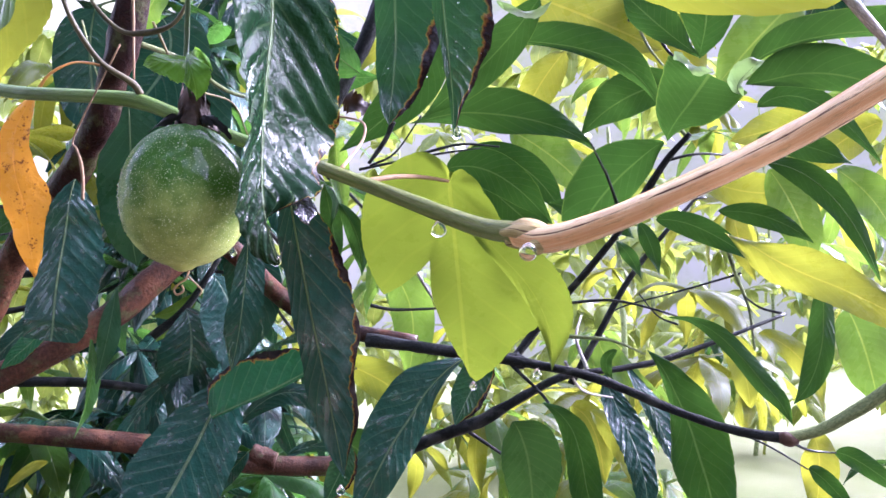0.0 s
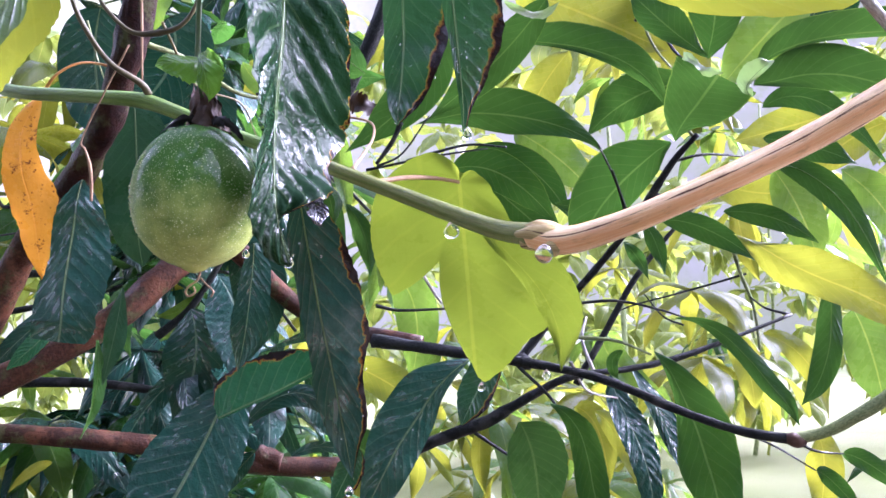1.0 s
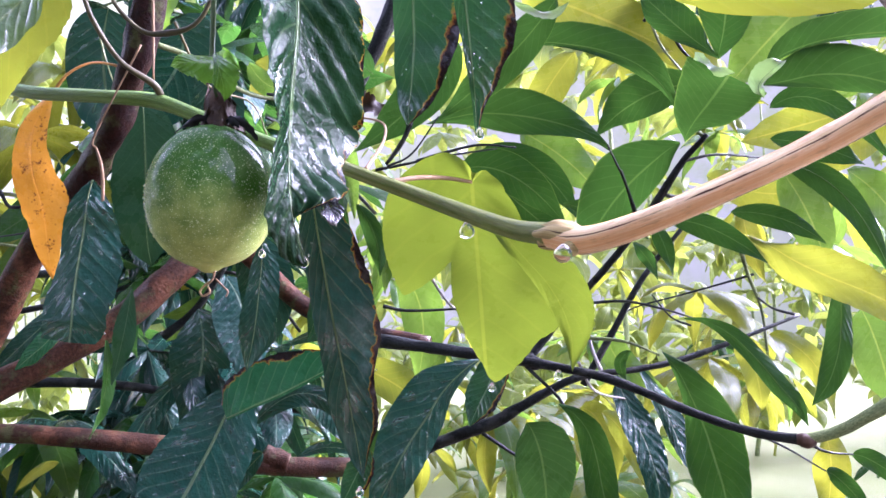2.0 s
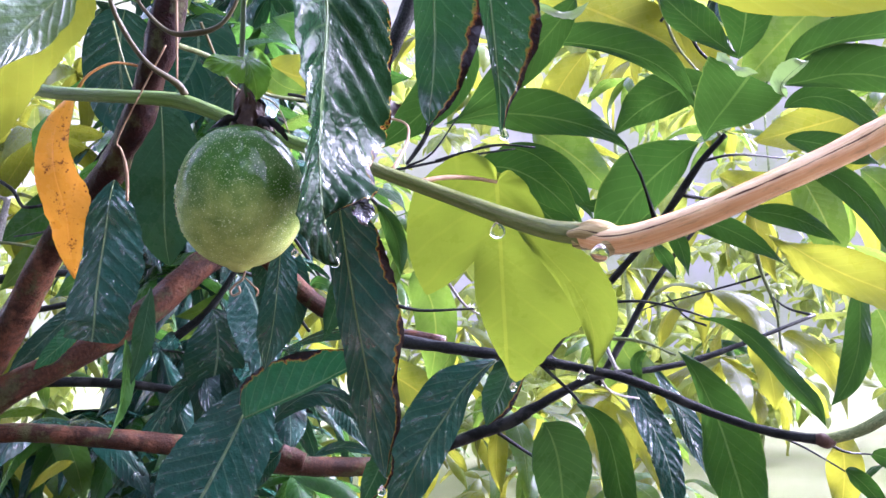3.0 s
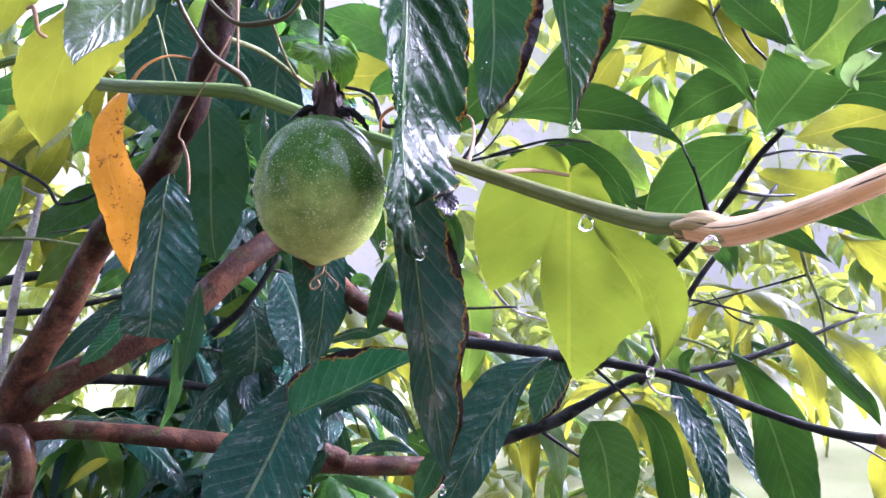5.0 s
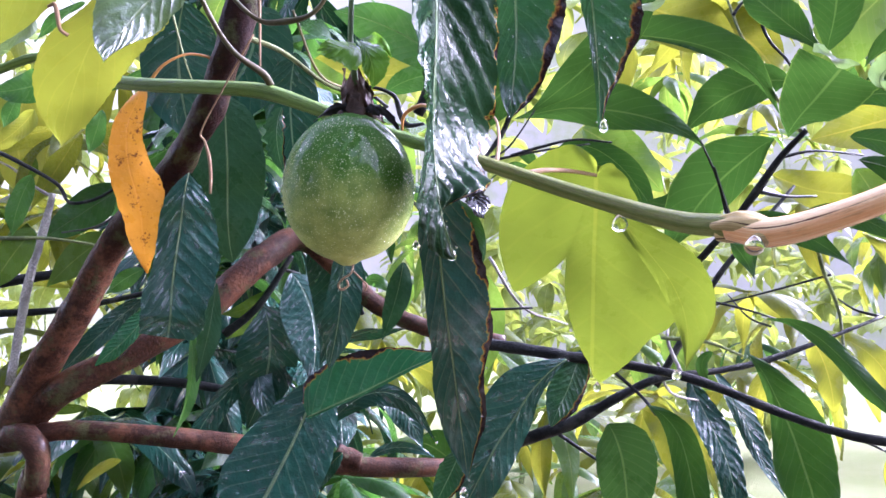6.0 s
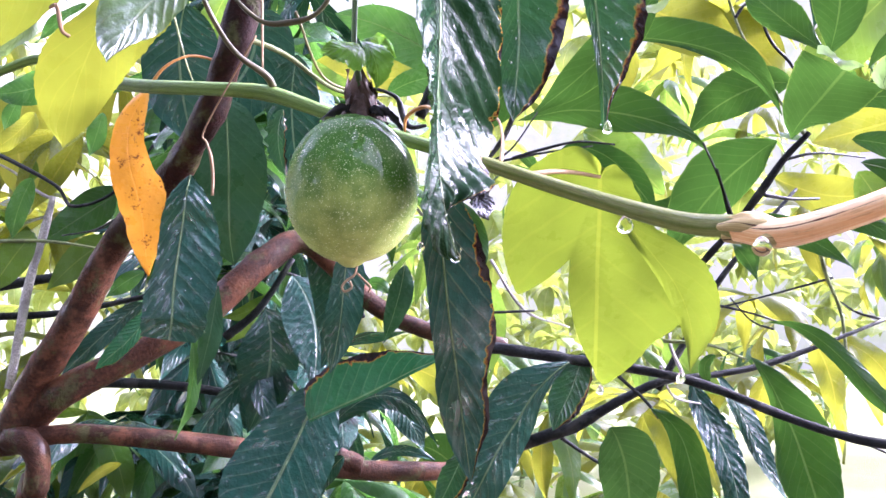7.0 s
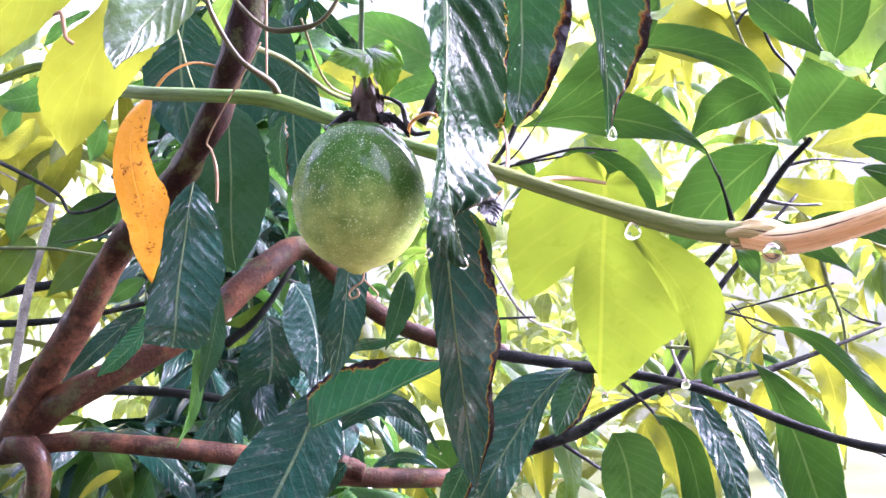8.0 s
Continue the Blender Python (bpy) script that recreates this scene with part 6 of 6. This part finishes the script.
def joined_leaves(name, poses, material, parent, label=""):
    co, faces, uvs, count = [], [], [], 0
    data = []
    for me in VARIANTS:
        v = np.empty(len(me.vertices) * 3)
        me.vertices.foreach_get("co", v)
        loops = np.empty(len(me.loops), int)
        me.loops.foreach_get("vertex_index", loops)
        flat = np.empty(len(me.loops) * 2)
        me.uv_layers[0].data.foreach_get("uv", flat)
        data.append((v.reshape(-1, 3), loops.reshape(-1, 4), flat))
    for k, m in poses:
        v, f, flat = data[k]
        mm = np.array(m)
        co.append(v @ mm[:3, :3].T + mm[:3, 3])
        faces.append(f + count)
        uvs.append(flat)
        count += len(v)
    me = bpy.data.meshes.new(name)
    me.from_pydata(np.concatenate(co).tolist(), [], np.concatenate(faces).tolist())
    layer = me.uv_layers.new(name="UVMap")
    layer.data.foreach_set("uv", np.concatenate(uvs))
    me.materials.append(material)
    me.shade_smooth()
    ob = new(name, me)
    ob.parent = parent
    return tagged(ob, label, kind="stuff")


rng = random.Random(11)
twigs = []
# shaded side, behind the fruit: part of the shade is put into darker leaves
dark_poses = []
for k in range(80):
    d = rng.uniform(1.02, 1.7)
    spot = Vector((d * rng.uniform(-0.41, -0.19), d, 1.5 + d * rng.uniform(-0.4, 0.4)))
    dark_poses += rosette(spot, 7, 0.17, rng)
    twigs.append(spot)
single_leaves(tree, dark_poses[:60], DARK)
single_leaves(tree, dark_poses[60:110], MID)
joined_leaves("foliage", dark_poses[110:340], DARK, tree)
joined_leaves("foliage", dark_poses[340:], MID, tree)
# open side: brighter leaf copies, with the backlight put into their colour
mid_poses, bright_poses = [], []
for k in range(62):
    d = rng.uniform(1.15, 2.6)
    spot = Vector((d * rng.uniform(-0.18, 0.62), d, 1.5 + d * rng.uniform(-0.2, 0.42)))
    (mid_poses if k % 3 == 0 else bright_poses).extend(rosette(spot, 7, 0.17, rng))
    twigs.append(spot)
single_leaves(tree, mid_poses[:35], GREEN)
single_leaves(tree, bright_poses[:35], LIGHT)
single_leaves(tree, bright_poses[35:65], FRESH_LIT)
joined_leaves("foliage", mid_poses[35:], FRESH_LIT, tree)
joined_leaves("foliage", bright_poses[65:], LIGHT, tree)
for spot in twigs[:80:3]:
    away = spot + Vector((rng.uniform(-0.1, 0.25), rng.uniform(0.1, 0.4), rng.uniform(-0.3, 0.1)))
    rod("twig", [away, (away + spot) / 2 + Vector((0, 0, 0.03)), spot], [0.0035, 0.003, 0.002], DARK_BARK, tree, sides=6, per=4)
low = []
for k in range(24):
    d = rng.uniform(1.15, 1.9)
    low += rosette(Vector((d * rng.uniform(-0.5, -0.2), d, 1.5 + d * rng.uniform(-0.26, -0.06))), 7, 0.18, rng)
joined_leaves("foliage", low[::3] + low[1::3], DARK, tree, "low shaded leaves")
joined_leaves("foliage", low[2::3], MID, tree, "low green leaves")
low_edge = []
for k in range(14):
    d = rng.uniform(1.3, 2.2)
    low_edge += rosette(Vector((d * rng.uniform(-0.7, -0.36), d, 1.5 + d * rng.uniform(-0.28, -0.1))), 7, 0.18, rng)
joined_leaves("foliage", low_edge[::2], DARK, tree, "low shaded leaves at the edge of the crown")
joined_leaves("foliage", low_edge[1::2], FRESH_LIT, tree, "low green leaves at the edge of the crown")
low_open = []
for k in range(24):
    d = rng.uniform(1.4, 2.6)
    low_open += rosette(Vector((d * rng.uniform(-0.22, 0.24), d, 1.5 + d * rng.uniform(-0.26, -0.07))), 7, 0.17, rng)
joined_leaves("foliage", low_open[::2], FRESH_LIT, tree, "low green leaves over the lawn")
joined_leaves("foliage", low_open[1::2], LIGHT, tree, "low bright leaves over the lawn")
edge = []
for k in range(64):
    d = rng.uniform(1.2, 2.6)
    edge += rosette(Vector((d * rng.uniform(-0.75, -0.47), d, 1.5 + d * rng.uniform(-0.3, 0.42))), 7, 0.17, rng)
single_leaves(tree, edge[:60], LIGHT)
joined_leaves("foliage", edge[60:160], FRESH_LIT, tree, "green leaves at the edge of the crown")
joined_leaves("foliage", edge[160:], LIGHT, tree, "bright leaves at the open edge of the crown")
# above and around: unseen leaves added to block skylight, with one gap
def highlight_gap(gap):
    """Whether a spot lies in the gap cut for a sky highlight on the fruit."""
    return min(gap.cross(Vector(way)).length for way in ((-0.50, 0.30, 0.81), (-0.62, 0.26, 0.74), (-0.73, 0.22, 0.65))) < 0.3


over = []
for k in range(215):
    a, r = rng.uniform(0, 2 * math.pi), rng.uniform(0.2, 2.2)
    spot = Vector((-0.7 + r * math.cos(a), -0.3 + r * math.sin(a), 2.35 + rng.uniform(0, 0.9) - 0.12 * r))
    gap = spot - FRUIT
    if highlight_gap(gap) or spot.y < -0.9:
        continue
    over += rosette(spot, 8, 0.19, rng)
for k in range(45):
    spot = Vector((rng.uniform(-2.2, -0.6), rng.uniform(0.2, 1.9), rng.uniform(2.2, 2.9)))
    if not highlight_gap(spot - FRUIT):
        over += rosette(spot, 8, 0.19, rng)
joined_leaves("foliage", over, DARK, tree, "unseen upper crown of dark green leaves that blocks skylight")
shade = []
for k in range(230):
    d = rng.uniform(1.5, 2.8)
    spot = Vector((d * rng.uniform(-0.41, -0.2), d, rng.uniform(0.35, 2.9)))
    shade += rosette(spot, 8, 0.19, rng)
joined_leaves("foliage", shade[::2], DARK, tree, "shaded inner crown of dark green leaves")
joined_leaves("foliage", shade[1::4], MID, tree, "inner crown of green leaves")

# Unseen leaves added left of the view, to darken the torn leaf's reflections.
aside = []
side_rng = random.Random(23)
for k in range(70):
    y = side_rng.uniform(0.1, 1.7)
    spot = Vector((side_rng.uniform(-2.5, -0.62 * y - 0.35), y, side_rng.uniform(0.5, 2.3)))
    if not highlight_gap(spot - FRUIT):
        aside += rosette(spot, 8, 0.19, side_rng)
joined_leaves("foliage", aside, DULL, tree, "unseen outer crown of dark green leaves added to darken reflections")

# ---- beyond ----
def far_tree(x, y, height, spread, seed, label, material, clusters=72, group="trees beyond the lawn"):
    r = random.Random(seed)
    t = thing("tree", label, "tree", group)
    rod("trunk", [(x, y, -0.1), (x + 0.1, y, height * 0.3), (x, y, height * 0.75)], [0.03, 0.025, 0.015], GREEN_TWIG, t, sides=10, rough=0.1)
    poses = []
    for k in range(clusters):
        g, q, h = r.uniform(0, 6.28), r.random() ** 0.6, r.uniform(-1, 1)
        w = spread * math.sqrt(max(0, 1 - h * h)) * q
        poses += rosette(Vector((x + w * math.cos(g), y + w * math.sin(g), height * 0.6 + h * height * 0.42)), 6, 0.36, r, 1.9)
    joined_leaves("crown", poses, material, t)


for k, (x, y, h, s) in enumerate(((1.3, 6.5, 4.2, 1.7), (4.7, 7.5, 4.6, 2.2), (-1.8, 7.0, 4.5, 1.9), (-4.6, 7.0, 4.5, 2.0), (6.5, 9.0, 5.5, 2.3), (2.4, 10.0, 6.0, 2.5),
                                  (-0.6, 11.0, 5.5, 2.4), (-7.5, 10.0, 6.0, 2.5), (5.0, 13.0, 7.0, 3.0), (10.0, 13.0, 7.0, 3.0), (-3.5, 13.0, 7.0, 3.0),
                                  (0.6, 9.0, 2.6, 2.0), (4.0, 11.0, 2.8, 2.4), (8.0, 12.0, 2.8, 2.4), (-2.6, 10.0, 2.8, 2.2), (-6.0, 12.0, 3.0, 2.6), (1.8, 15.0, 4.0, 3.4))):
    far_tree(x, y, h, s, 40 + k, "bright green leafy tree beyond the lawn", PALE)
# Unseen trees added around the camera, to darken what wet surfaces reflect.
for k, (x, y, h, s) in enumerate(((-2.6, -3.2, 4.9, 2.2), (-0.2, -3.4, 4.4, 1.9), (2.2, -3.3, 4.0, 1.8), (-4.6, -1.0, 4.4, 1.8), (4.4, -3.8, 4.0, 2.0))):
    far_tree(x, y, h, s, 80 + k, "unseen dark green tree added to darken reflections", GREEN, 260, "trees of the garden")


# ---- water ----
def drop(spot, radius, hang=1.4, label="clear water drop hanging from a wet edge"):
    bm = bmesh.new()
    bmesh.ops.create_uvsphere(bm, u_segments=16, v_segments=12, radius=1)
    for vert in bm.verts:
        z = vert.co.z
        s = 1 - 0.35 * max(0, z)
        vert.co = Vector((vert.co.x * s, vert.co.y * s, z * (hang if z > 0 else 1.0)))
        vert.co *= radius
    ob = tagged(part("water_drop", bm, WATER), label, "water drop", "hanging water drops")
    ob.location = spot
    ob.visible_shadow = False
    return ob


drop((-0.002, 0.422, 1.554), 0.0040, 1.3)
drop((0.009, 0.524, 1.628), 0.0029, 2.0)
drop((0.023, 0.644, 1.463), 0.0030)
drop((0.064, 0.576, 1.475), 0.0031)
drop((0.035, 0.344, 1.535), 0.0040, 1.0)
drop((-0.075, 0.632, 1.388), 0.0033)
drop((-0.084, 0.422, 1.538), 0.0026)
drop((-0.100, 0.398, 1.540), 0.0019)
bm = bmesh.new()
r = random.Random(5)
for k in range(300):
    z, g = r.choice(((r.uniform(-0.6, 0.5), r.uniform(3.0, 3.8)), (r.uniform(-0.75, 0.15), r.uniform(5.3, 6.3)), (r.uniform(-0.95, -0.3), r.uniform(3.1, 6.3))))
    q = math.sqrt(1 - z * z) * (1 - 0.03 * z)
    at = FRUIT + Vector((WIDE * q * math.cos(g), WIDE * q * math.sin(g), TALL * z)) * 1.003
    size = r.uniform(0.0003, 0.0009)
    bmesh.ops.create_icosphere(bm, subdivisions=1, radius=size, matrix=Matrix.Translation(at))
beads = tagged(part("water_beads", bm, WATER), "fine water beads clinging to the fruit", "water", kind="stuff")
beads.visible_shadow = False


def bead_leaf(ob, count, seed, small=0.0003, large=0.0008):
    """Fine beads standing on a leaf's blade."""
    r = random.Random(seed)
    bm = bmesh.new()
    verts = ob.data.vertices
    for k in range(count):
        v = verts[r.randrange(len(verts))]
        s = small + (large - small) * r.random() ** 2
        at = v.co + Vector((r.uniform(-0.002, 0.002), -0.0005, r.uniform(-0.002, 0.002)))
        bmesh.ops.create_icosphere(bm, subdivisions=1, radius=s, matrix=Matrix.Translation(at) @ Matrix.Diagonal((1, 0.5, 1.2, 1)))
    made = tagged(part("water_beads", bm, WATER), "fine water beads on a wet leaf", "water", kind="stuff")
    made.visible_shadow = False


for k, ob in enumerate(WETTED):
    bead_leaf(ob, 70, 30 + k)
